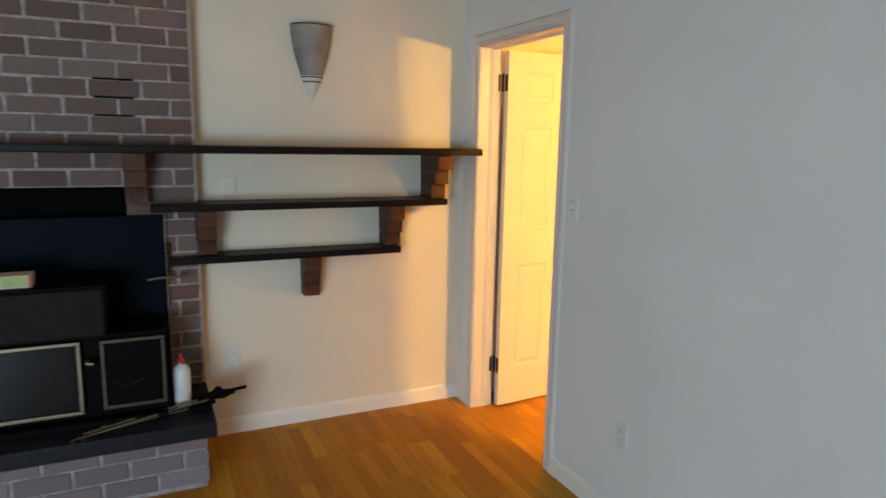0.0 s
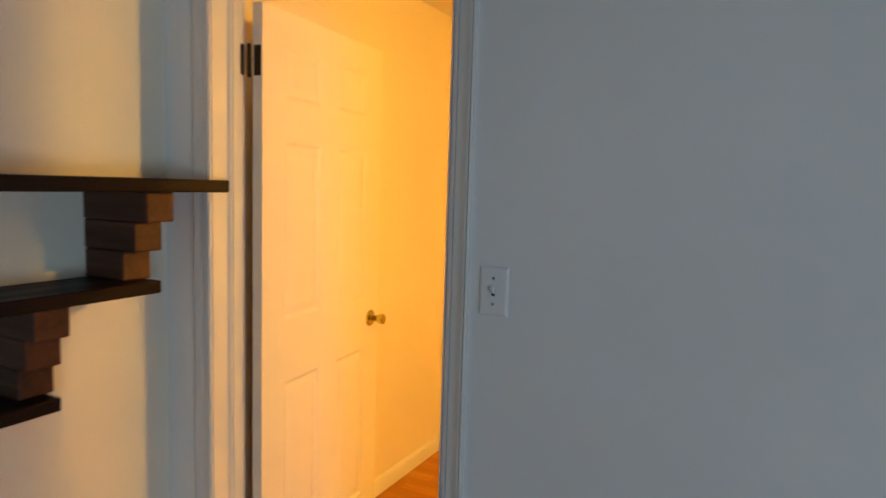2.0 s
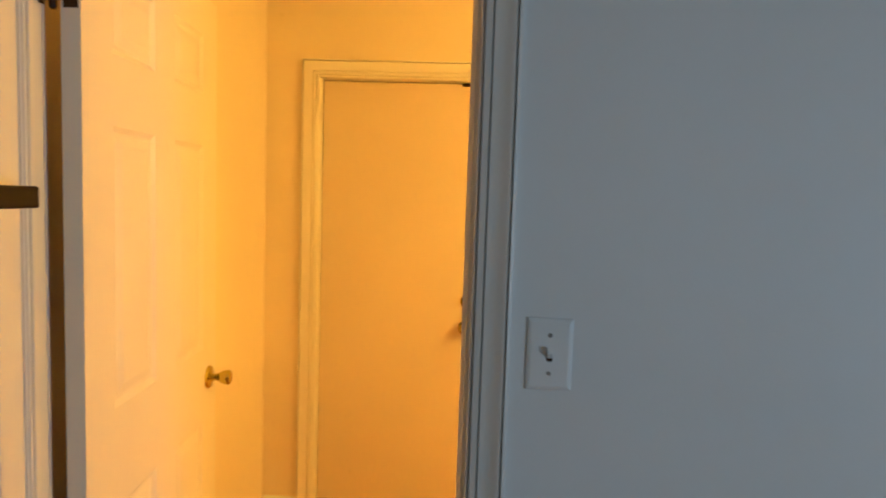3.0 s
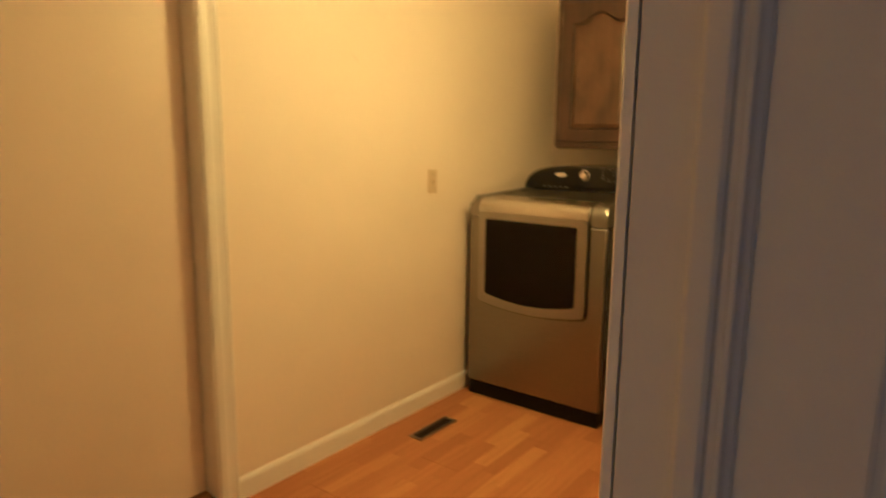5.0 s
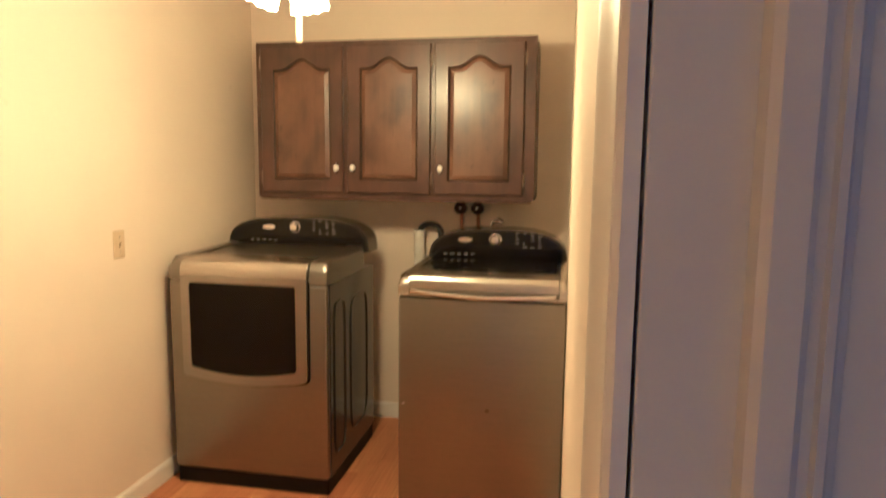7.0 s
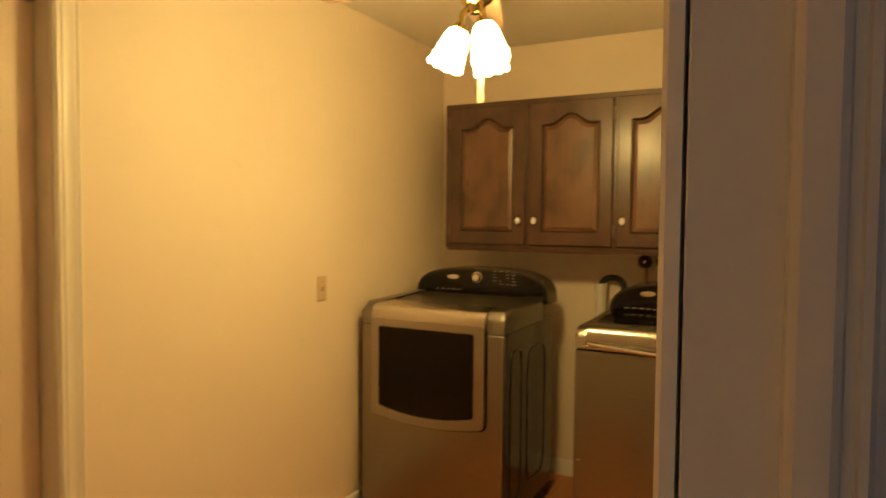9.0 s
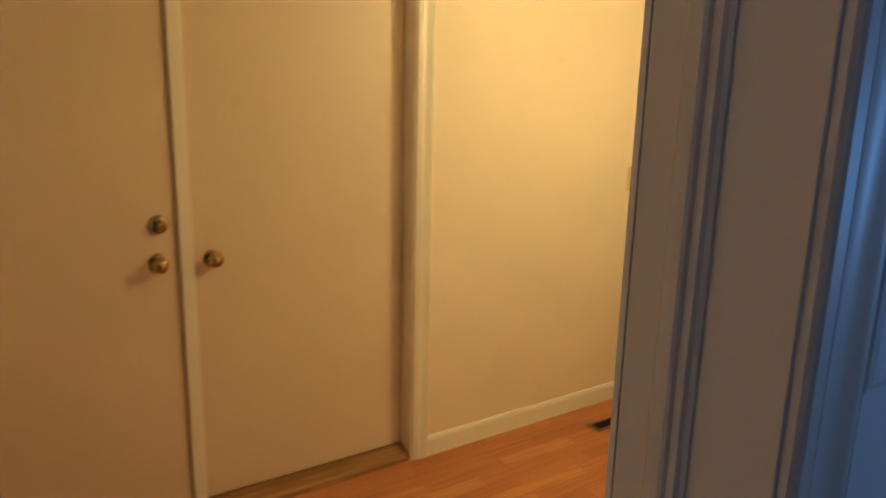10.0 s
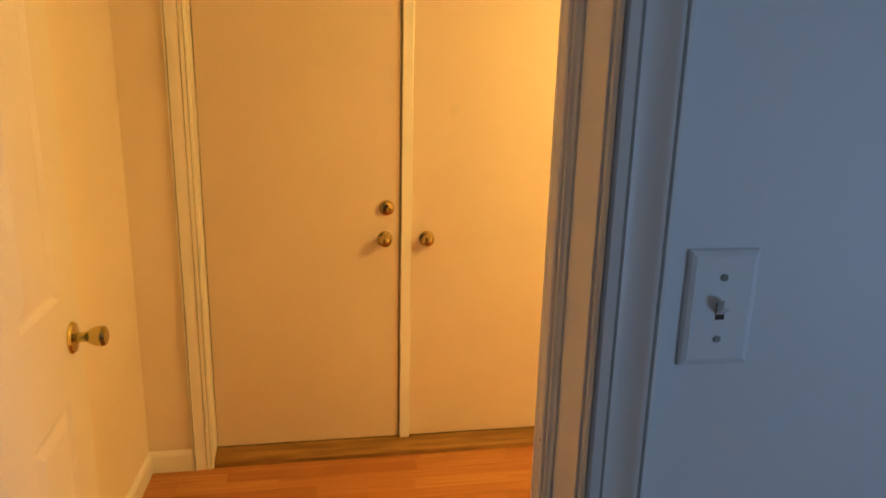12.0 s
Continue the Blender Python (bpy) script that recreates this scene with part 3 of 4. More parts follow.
# the sconce: half a tapering cup on the wall
SCY = -0.876
sc = thing("wall_sconce", (0.002, SCY, 1.735), "grey tapering half-cup wall sconce with a dark band and pale tip", "wall lamp")


def half_cup(prof, thick):
    bm = bmesh.new()
    n = 22
    rows = []
    for (w, dpt, z) in prof:
        rows.append([Vector((0.002 + dpt * math.sin(math.pi * k / n), SCY - w * math.cos(math.pi * k / n), z)) for k in range(n + 1)])
    outer = [[bm.verts.new(p) for p in r] for r in rows]
    inner = [[bm.verts.new(Vector((0.002 + max(0, p.x - 0.002) * (1 - thick), SCY + (p.y - SCY) * (1 - thick), p.z))) for p in r] for r in rows]
    for a, b in zip(outer, outer[1:]):
        for k in range(n):
            bm.faces.new((a[k], a[k + 1], b[k + 1], b[k]))
    for a, b in zip(inner, inner[1:]):
        for k in range(n):
            bm.faces.new((a[k], b[k], b[k + 1], a[k + 1]))
    for o, i in ((outer[0], inner[0]), (outer[-1], inner[-1])):
        for k in range(n):
            bm.faces.new((o[k], o[k + 1], i[k + 1], i[k]))
    return bm


def cup_w(z):
    s = (2.105 - z) / (2.105 - 1.735)
    return 0.104 * (1 - s ** 1.75) + 0.002, 0.092 * (1 - s ** 1.6) + 0.002


zs = [2.105 - 0.245 * k / 10 for k in range(11)]
part("cup", half_cup([(*cup_w(z), z) for z in zs], 0.05), PEWTER, sc, "grey mottled cup", True)
part("rim", half_cup([(cup_w(2.105)[0] + 0.002, cup_w(2.105)[1] + 0.002, 2.108), (cup_w(2.1)[0] + 0.002, cup_w(2.1)[1] + 0.002, 2.102)], 0.06), BRONZE, sc)
for zt in (1.856, 1.833):
    part("dark_band", half_cup([(*[w + 0.003 for w in cup_w(zt)], zt), (*[w + 0.003 for w in cup_w(zt - 0.006)], zt - 0.006)], 0.2), BRONZE, sc)
zs = [1.860 - 0.125 * k / 8 for k in range(9)]
part("tip", half_cup([(*[w * 0.98 for w in cup_w(z)], z) for z in zs], 0.08), TRIM_DOORWAY, sc, "pale pointed tip", True)

# stove insert in the fireplace
st = thing("stove_insert", (0.3, -2.2, HZ + 0.07), "black wood-stove insert with brass-framed glass doors", "wood stove")
T = HZ + 0.07
part("firebox_back", box((0.0, -2.9, T), (0.02, FIRE_Y, FIRE_Z)), DARKHOLE, chim)
part("surround_panel", box((BXF + 0.002, -3.0, T), (BXF + 0.018, -1.612, 1.182), 0.003, 1), PANEL_BLACK, st, "blue-black steel surround panel")
part("edge_trim", box((BXF + 0.002, -1.6115, T), (BXF + 0.020, -1.603, 1.184), 0.002, 1), BRASS_OLD, st, "tarnished brass edge trim")
part("stove_body", box((0.11, -2.75, T), (0.400, -1.628, 0.715), 0.008, 2), STOVE, st, "black cast body")
part("top_box", box((0.11, -2.75, 0.717), (0.440, -1.862, 0.925), 0.012, 3), STOVE_TOP, st, "dark grey cast upper box")
part("top_plate", box((0.11, -2.77, 0.926), (0.462, -1.848, 0.942), 0.006, 2), STOVE, st)
part("ash_lip", box((0.40, -2.75, T), (0.470, -1.640, T + 0.030), 0.006, 2), STOVE, st)


def stove_door(y0, y1, z0, z1, x, glass, edge):
    d = part("stove_door", box((x, y0, z0), (x + 0.020, y1, z1), 0.004, 2), STOVE, st, "black stove door")
    w = 0.016
    for a, b in (((y0, z0), (y1, z0 + w)), ((y0, z1 - w), (y1, z1)), ((y0, z0 + w), (y0 + w, z1 - w)), ((y1 - w, z0 + w), (y1, z1 - w))):
        part("brass_edge", box((x + 0.0205, a[0], a[1]), (x + 0.030, b[0], b[1]), 0.003, 2), edge, d, "tarnished brass frame")
    part("pane", box((x + 0.0202, y0 + w + 0.004, z0 + w + 0.004), (x + 0.0235, y1 - w - 0.004, z1 - w - 0.004)), glass, d, "dark sooty glass")
    return d


stove_door(-2.560, -1.962, 0.385, 0.702, 0.402, STOVE_GLASS, BRASS_OLD)
d2 = stove_door(-1.890, -1.640, 0.392, 0.698, 0.402, STOVE, FRAME_DULL)
part("door_handle", tube(bmesh.new(), [(0.432, -1.94, 0.615), (0.462, -1.935, 0.615), (0.468, -1.915, 0.612)], 0.009, 10), BRASS_OLD, st, "coiled brass door handle", True)
pts = [(0.428 + 0.006 * math.sin(math.pi * k / 10), -1.85 + 0.012 * k, 0.515 - 0.020 * math.sin(math.pi * k / 10)) for k in range(11)]
part("embossed_arc", tube(bmesh.new(), pts, 0.004, 8), STOVE_TOP, d2, "", True)
part("side_latch", box((0.120, -1.730, 0.700), (0.135, -1.705, 0.735), 0.003, 2), STOVE, st)

# damper key on the panel edge
dk = thing("damper_key", (0.14, -1.602, 0.86), "small tarnished brass gas key hanging at the panel edge", "key")
part("rod", tube(bmesh.new(), [(BXF + 0.019, -1.604, 0.892), (0.150, -1.604, 0.892)], 0.006), BRASS_OLD, dk, "", True)
part("cross_bar", tube(bmesh.new(), [(0.150, -1.694, 0.886), (0.155, -1.640, 0.893), (0.155, -1.575, 0.894), (0.150, -1.530, 0.890)], 0.006), BRASS_OLD, dk, "", True)
bm = bmesh.new()
for k in range(7):
    lathe(bm, [(0.0, 0.0), (0.008, 0.003), (0.010, 0.011), (0.008, 0.019), (0.0, 0.022)], Matrix.Translation((0.118, -1.600, 0.905 + 0.021 * k)), 10)
part("chain", bm, BRONZE, dk, "", True)

# carton on the stove
ct = thing("carton", (0.40, -2.20, 0.942), "small red and pale green printed carton on the stove top", "box")
part("carton_body", box((0.335, -2.36, 0.9425), (0.425, -2.110, 0.994), 0.002, 1), CARD_PALE, ct)
part("printed_band", box((0.4252, -2.36, 0.944), (0.4260, -2.235, 0.993)), CARD_RED, ct)
part("printed_band", box((0.4252, -2.215, 0.950), (0.4260, -2.125, 0.990)), CARD_GREEN, ct)
part("printed_band", box((0.4252, -2.122, 0.944), (0.4260, -2.111, 0.993)), CARD_RED, ct)

# bottle with a red cap
bo = thing("bottle", (0.335, -1.575, T), "white plastic squeeze bottle with a red pointed cap", "bottle")
M = Matrix.Translation((0.335, -1.575, T + 0.0005))
part("bottle_body", lathe(bmesh.new(), [(0, 0), (0.034, 0), (0.037, 0.004), (0.037, 0.06), (0.034, 0.09), (0.037, 0.12), (0.037, 0.165), (0.030, 0.180), (0.015, 0.190), (0.015, 0.196), (0, 0.196)], M, 28), WHITE_PLASTIC, bo, "", True)
part("cap", lathe(bmesh.new(), [(0.0, 0.197), (0.017, 0.197), (0.017, 0.211), (0.008, 0.218), (0.005, 0.240), (0, 0.241)], M, 20), RED_PLASTIC, bo, "red pointed cap", True)
part("label_panel", lathe(bmesh.new(), [(0.0374, 0.035), (0.0378, 0.036), (0.0378, 0.150), (0.0374, 0.151)], M, 28), PLATE, bo, "", True)

# fire irons lying across the slab
def iron(name, a, b, r, label, head):
    ob = thing(name, ((a[0] + b[0]) / 2, (a[1] + b[1]) / 2, T), label, "fireplace tool", "fireplace tools")
    a, b = Vector(a), Vector(b)
    d = (b - a).normalized()
    part("shaft", tube(bmesh.new(), [a, a.lerp(b, 0.5) + Vector((0, 0, 0.002)), b], r), BRASS_PALE, ob, "thin dull brass shaft", True)
    q = d.to_track_quat("Z", "Y").to_matrix().to_4x4()
    part("handle", lathe(bmesh.new(), [(0, 0), (0.008, 0.004), (0.011, 0.02), (0.008, 0.035), (0.012, 0.055), (0.015, 0.075), (0.010, 0.095), (0.006, 0.11), (0.009, 0.122), (0, 0.13)], Matrix.Translation(b) @ q, 14), STOVE, ob, "black turned iron handle", True)
    if head == "hook":
        part("hook", tube(bmesh.new(), [a, a - d * 0.02 + Vector((0.01, 0, 0)), a - d * 0.01 + Vector((0.03, 0, 0))], r), BRASS_OLD, ob, "", True)
    elif head == "shovel":
        part("shovel_blade", box((a.x - 0.035, a.y - 0.10, a.z - 0.004), (a.x + 0.035, a.y + 0.01, a.z + 0.002), 0.002, 1), STOVE, ob)
    return ob


iron("fire_poker", (0.545, -1.950, T + 0.006), (0.405, -1.472, T + 0.032), 0.0045, "brass fire poker lying on the slate slab", "hook")
iron("fire_poker", (0.520, -1.965, T + 0.006), (0.380, -1.465, T + 0.036), 0.0045, "second brass poker lying beside the first", "")
iron("hearth_tongs", (0.470, -1.900, T + 0.006), (0.395, -1.520, T + 0.032), 0.0040, "thin brass tongs leaning across the others", "")
iron("hearth_shovel", (0.560, -1.985, T + 0.007), (0.430, -1.560, T + 0.012), 0.0035, "thin brass shovel lying flat under the pokers", "hook")
gr = thing("iron_log_rest", (0.40, -1.47, T), "lumpy black cast-iron log rest at the end of the slab", "andiron")
part("foot", box((0.330, -1.540, T + 0.0005), (0.465, -1.462, T + 0.026), 0.008, 2), STOVE, gr)
part("upright", tube(bmesh.new(), [(0.395, -1.49, T + 0.02), (0.390, -1.475, T + 0.040), (0.385, -1.440, T + 0.050)], 0.016, 12), STOVE, gr, "", True)
part("finial", lathe(bmesh.new(), [(0, 0), (0.014, 0.006), (0.024, 0.024), (0.020, 0.042), (0.010, 0.052), (0, 0.056)], Matrix.Translation((0.383, -1.425, T + 0.026)), 16), STOVE, gr, "", True)
part("cross_arm", tube(bmesh.new(), [(0.345, -1.50, T + 0.030), (0.390, -1.44, T + 0.048), (0.362, -1.335, T + 0.050), (0.355, -1.296, T + 0.050)], 0.008, 10), STOVE, gr, "", True)

# ---- plates on the living-room walls ----
def plate(name, face, at, w, h, material, label, kind):
    """face: a function from (u, v, depth) to a place."""
    ob = thing(name, face(at[0], at[1], 0), label, "switch" if kind == "switch" else "outlet")
    u0, u1, v0, v1 = at[0] - w / 2, at[0] + w / 2, at[1] - h / 2, at[1] + h / 2
    bm = bmesh.new()
    loops_face(bm, [rect_loop(face, u0, u1, v0, v1, 0.0004), rect_loop(face, u0, u1, v0, v1, 0.0022), rect_loop(face, u0 + 0.002, u1 - 0.002, v0 + 0.002, v1 - 0.002, 0.0040), rect_loop(face, u0 + 0.0065, u1 - 0.0065, v0 + 0.0065, v1 - 0.0065, 0.0055)])
    part("cover_plate", bm, material, ob)
    def disc(u, v, r, d0, d1, nm, mt):
        b = bmesh.new()
        n = 14
        lo = [b.verts.new(face(u + r * math.cos(2 * math.pi * k / n), v + r * math.sin(2 * math.pi * k / n), d0)) for k in range(n)]
        hi = [b.verts.new(face(u + r * math.cos(2 * math.pi * k / n), v + r * math.sin(2 * math.pi * k / n), d1)) for k in range(n)]
        b.faces.new(hi)
        for k in range(n):
            b.faces.new((lo[k], lo[(k + 1) % n], hi[(k + 1) % n], hi[k]))
        part(nm, b, mt, ob)
    def block(ua, ub, va, vb, d0, d1, nm, mt, inset=0.0):
        b = bmesh.new()
        loops_face(b, [rect_loop(face, ua, ub, va, vb, d0), rect_loop(face, ua + inset, ub - inset, va + inset, vb - inset, d1)])
        part(nm, b, mt, ob)
    if kind == "switch":
        disc(at[0], at[1] + 0.030, 0.0034, 0.0054, 0.0066, "screw", PEWTER)
        disc(at[0], at[1] - 0.030, 0.0034, 0.0054, 0.0066, "screw", PEWTER)
        block(at[0] - 0.0046, at[0] + 0.0046, at[1] - 0.0110, at[1] + 0.0060, 0.0054, 0.0057, "toggle_slot", BRONZE)
        b = bmesh.new()
        a = face(at[0] - 0.004, at[1] - 0.004, 0.0055)
        lo = rect_loop(face, at[0] - 0.004, at[0] + 0.004, at[1] - 0.006, at[1] + 0.006, 0.0056)
        hi = rect_loop(face, at[0] - 0.0036, at[0] + 0.0036, at[1] + 0.003, at[1] + 0.012, 0.016)
        loops_face(b, [lo, hi])
        part("toggle", b, material, ob, "small toggle tilted up")
    elif kind == "outlet":
        for s in (-0.020, 0.020):
            block(at[0] - 0.017, at[0] + 0.017, at[1] + s - 0.013, at[1] + s + 0.013, 0.0054, 0.0072, "socket", material, 0.003)
            for e in (-0.006, 0.006):
                block(at[0] + e - 0.001, at[0] + e + 0.001, at[1] + s - 0.003, at[1] + s + 0.006, 0.0071, 0.0074, "slot", DARKHOLE)
    return ob


ON_DOORWALL = lambda u, v, d: Vector((u, -d, v))
ON_FIREWALL = lambda u, v, d: Vector((d, u, v))
ON_CLOSETWALL = lambda u, v, d: Vector((u, YW - d, v))
plate("light_switch", ON_DOORWALL, (1.083, 1.2715), 0.071, 0.113, PAINT_DOORWALL, "white toggle switch with cover plate beside the doorway", "switch")
plate("wall_outlet", ON_DOORWALL, (1.480, 0.398), 0.070, 0.114, PLATE, "white double outlet low on the grey wall", "outlet")
plate("wall_outlet", ON_FIREWALL, (-1.305, 0.415), 0.070, 0.114, PLATE, "white double outlet low beside the chimney", "outlet")
plate("blank_plate", ON_FIREWALL, (-1.300, 1.305), 0.070, 0.100, PAINT_LIVING, "painted-over blank plate between the shelves", "blank")
plate("laundry_switch", ON_CLOSETWALL, (3.020, 1.108), 0.066, 0.112, PLATE_IVORY, "ivory toggle switch on the cream laundry wall", "switch")

# ---- laundry ----
# floor register
VX0, VX1, VY0, VY1 = 2.668, 2.935, 1.666, 1.738
vent = thing("floor_register", ((VX0 + VX1) / 2, (VY0 + VY1) / 2, 0), "bronze floor register with dark louvres set in the laminate", "floor vent")
bm = bmesh.new()
for a, b in (((VX0, VY0), (VX1, VY0 + 0.012)), ((VX0, VY1 - 0.012), (VX1, VY1)), ((VX0, VY0 + 0.012), (VX0 + 0.018, VY1 - 0.012)), ((VX1 - 0.018, VY0 + 0.012), (VX1, VY1 - 0.012))):
    bx(bm, (*a, 0.0005), (*b, 0.005), 0.001, 1)
part("register_frame", bm, BRASS_OLD, vent, "worn metal frame")
part("register_well", box((VX0 + 0.018, VY0 + 0.012, 0.0005), (VX1 - 0.018, VY1 - 0.012, 0.0012)), DARKHOLE, vent)
for k in range(14):
    x = VX0 + 0.028 + k * 0.0168
    part("slat", prism(bmesh.new(), [(x, 0.0014), (x + 0.002, 0.0014), (x + 0.006, 0.0042), (x + 0.004, 0.0042)], VY0 + 0.012, VY1 - 0.012, 1), BRONZE, vent)


def machine_console(ob, x0, x1, y0, y1, zb, zt):
    """The arched control console at the back of a machine."""
    yc, hw = (y0 + y1) / 2, (y1 - y0) / 2
    def arch(w, h, base, n=26):
        pts = [(yc + w, base)]
        for k in range(n + 1):
            a = math.pi * k / n
            c, s = math.cos(a), math.sin(a)
            pts.append((yc + w * math.copysign(abs(c) ** 0.72, c), base + h * abs(s) ** 0.62))
        pts.append((yc - w, base))
        return pts
    part("console_shell", prism(bmesh.new(), arch(hw, zt - zb, zb - 0.03), x0 + 0.012, x1, 0), STEEL_SIDE, ob, "dark grey rounded console shell", True)
    bm = bmesh.new()
    outer = arch(hw - 0.012, zt - zb - 0.012, zb - 0.03)
    prism(bm, outer, x0 - 0.002, x0 + 0.0115, 0)
    part("console_face", bm, BLACK_GLOSS, ob, "glossy black control face", True)
    xf = x0 - 0.0022
    mid = (zb + zt) / 2 + 0.004
    m = Matrix.Translation((xf, yc + 0.006, mid)) @ Matrix.Rotation(radians(-90), 4, "Y")
    part("dial", lathe(bmesh.new(), [(0, 0.026), (0.017, 0.025), (0.022, 0.018), (0.024, 0.003), (0.029, 0.002), (0.029, 0)], m, 26), CHROME, ob, "round chrome selector dial", True)
    bm = lathe(bmesh.new(), [(0, 0.002), (0.030, 0.002), (0.034, 0)], Matrix.Translation((xf, yc + 0.145, mid - 0.002)) @ Matrix.Rotation(radians(-90), 4, "Y") @ Matrix.Diagonal((0.38, 1, 1, 1)), 24)
    part("badge", bm, CHROME, ob, "oval silver badge")
    random.seed(3)
    bm = bmesh.new()
    for r in range(5):
        for c in range(4):
            yy = yc - 0.085 - c * 0.034
            zz = mid + 0.034 - r * 0.016
            if random.random() < 0.85:
                bx(bm, (xf - 0.0004, yy - 0.020 * random.uniform(0.5, 1), zz), (xf, yy, zz + 0.0032))
    part("printed_bars", bm, PEWTER, ob, "rows of small pale marks")
    bm = bmesh.new()
    for c in range(5):
        bx(bm, (xf - 0.0004, yc + 0.10 + c * 0.032, zb + 0.018), (xf, yc + 0.118 + c * 0.032, zb + 0.022))
    part("printed_bars", bm, PEWTER, ob)


def cap_profile(xf, xb, z, zt, zback, n=8):
    """Side outline of a rounded top cap: x, z pairs."""
    pts = [(xf, z)]
    r = zt - z
    for k in range(n + 1):
        a = math.pi / 2 * k / n
        pts.append((xf + r * 0.62 * (1 - math.cos(a) ** 0.8), z + r * math.sin(a) ** 0.8))
    pts += [(xb, zback), (xb, z)]
    return pts


# dryer
XD, DY0, DY1 = 3.250, 1.106, 1.834
dryer = thing("dryer", (3.55, (DY0 + DY1) / 2, 0), "warm grey steel front-loading clothes dryer with a dark window", "dryer")
XB = 3.92
part("kick_base", box((XD + 0.010, DY0 + 0.006, 0.001), (XB, DY1 - 0.006, 0.074), 0.004, 1), BLACK, dryer, "black recessed kick base")
part("cabinet_side", box((XD + 0.035, DY0, 0.075), (XB, DY1, 0.930), 0.004, 2), STEEL_SIDE, dryer, "glossy dark grey cabinet sides")
part("front_panel", box((XD, DY0 + 0.001, 0.075), (XD + 0.034, DY1 - 0.001, 0.929), 0.012, 4), STEEL, dryer, "brushed warm grey front", True)
DDY0, DDY1 = 1.190, 1.766
for a, b in ((DY0, DDY0 - 0.003), (DDY1 + 0.003, DY1)):
    bm = prism(bmesh.new(), cap_profile(XD + 0.001, 3.76, 0.932, 1.028, 1.044), a, b, 1)
    bmesh.ops.bevel(bm, geom=[e for e in bm.edges if abs((e.verts[0].co - e.verts[1].co).y) < 1e-6 and min(e.verts[0].co.z, e.verts[1].co.z) > 0.94 and abs(e.verts[0].co.y - (DY0 if a == DY0 else DY1)) < 1e-6], offset=0.022, segments=4, affect="EDGES", profile=0.5)
    part("corner_cap", bm, STEEL, dryer, "rounded grey corner cap", True)
part("top_panel", prism(bmesh.new(), cap_profile(XD + 0.022, 3.76, 0.934, 1.018, 1.037), DDY0 - 0.003, DDY1 + 0.003, 1), STEEL, dryer, "brushed grey top", True)


def rounded(y0, y1, z0, z1, r, sag=0.0, n=6):
    """Outline with rounded corners whose lower edge bows down; y, z pairs."""
    pts = []
    for cy, cz, a0 in ((y1 - r, z1 - r, 0), (y0 + r, z1 - r, 90), (y0 + r, z0 + r, 180), (y1 - r, z0 + r, 270)):
        for k in range(n + 1):
            a = radians(a0 + 90 * k / n)
            pts.append((cy + r * math.cos(a), cz + r * math.sin(a)))
        if a0 == 180:
            for k in range(1, 12):
                pts.append((y0 + r + (y1 - y0 - 2 * r) * k / 12, z0))
    mid, half = (y0 + y1) / 2, (y1 - y0) / 2
    return [(y, z - sag * (1 - ((y - mid) / half) ** 2) * max(0, min(1, (z0 + 0.1 - z) / 0.1))) for y, z in pts]


door = part("dryer_door", prism(bmesh.new(), rounded(DDY0, DDY1, 0.512, 0.960, 0.022, 0.030), XD - 0.018, XD - 0.0005, 0), STEEL_DOOR, dryer, "lighter steel door frame with a bowed lower edge", True)
part("door_seam", prism(bmesh.new(), rounded(DDY0 - 0.007, DDY1 + 0.007, 0.505, 0.955, 0.026, 0.030), XD - 0.0035, XD - 0.0001, 0), DARKHOLE, door)
bm = prism(bmesh.new(), cap_profile(XD - 0.018, XD + 0.16, 0.955, 1.024, 1.028), DDY0, DDY1, 1)
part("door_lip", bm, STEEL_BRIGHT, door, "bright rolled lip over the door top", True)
part("door_window", prism(bmesh.new(), rounded(1.240, 1.724, 0.556, 0.925, 0.012, 0.030), XD - 0.0215, XD - 0.0182, 0), DOOR_GLASS, door, "dark dryer window", True)
bm = bmesh.new()
for k, (a, b) in enumerate(((3.33, 3.47), (3.55, 3.80))):
    pts = []
    for s in range(25):
        t = 2 * math.pi * s / 24
        c, q = math.cos(t), math.sin(t)
        pts.append(((a + b) / 2 + (b - a) / 2 * math.copysign(abs(c) ** 0.35, c), DY0 - 0.001, 0.50 + (0.34 - 0.02 * k) * math.copysign(abs(q) ** 0.35, q)))
    tube(bm, pts, 0.005, 8)
part("pressed_rib", bm, STEEL_SIDE, dryer, "", True)
machine_console(dryer, 3.760, 3.92, DY0 - 0.022, DY1 - 0.006, 1.037, 1.204)
# washer
XW, WSY0, WSY1 = 3.145, 0.124, 0.774
washer = thing("washer", (3.48, (WSY0 + WSY1) / 2, 0), "warm grey steel top-loading washing machine with dark glass lid", "washing machine")
part("kick_base", box((XW + 0.010, WSY0 + 0.006, 0.001), (3.84, WSY1 - 0.006, 0.068), 0.004, 1), BLACK, washer, "black recessed kick base")
part("cabinet_side", box((XW + 0.035, WSY0, 0.069), (3.84, WSY1, 0.930), 0.004, 2), STEEL_SIDE, washer, "dark grey cabinet sides")
part("front_panel", box((XW, WSY0 + 0.001, 0.069), (XW + 0.034, WSY1 - 0.001, 0.926), 0.012, 4), STEEL, washer, "brushed warm grey front", True)
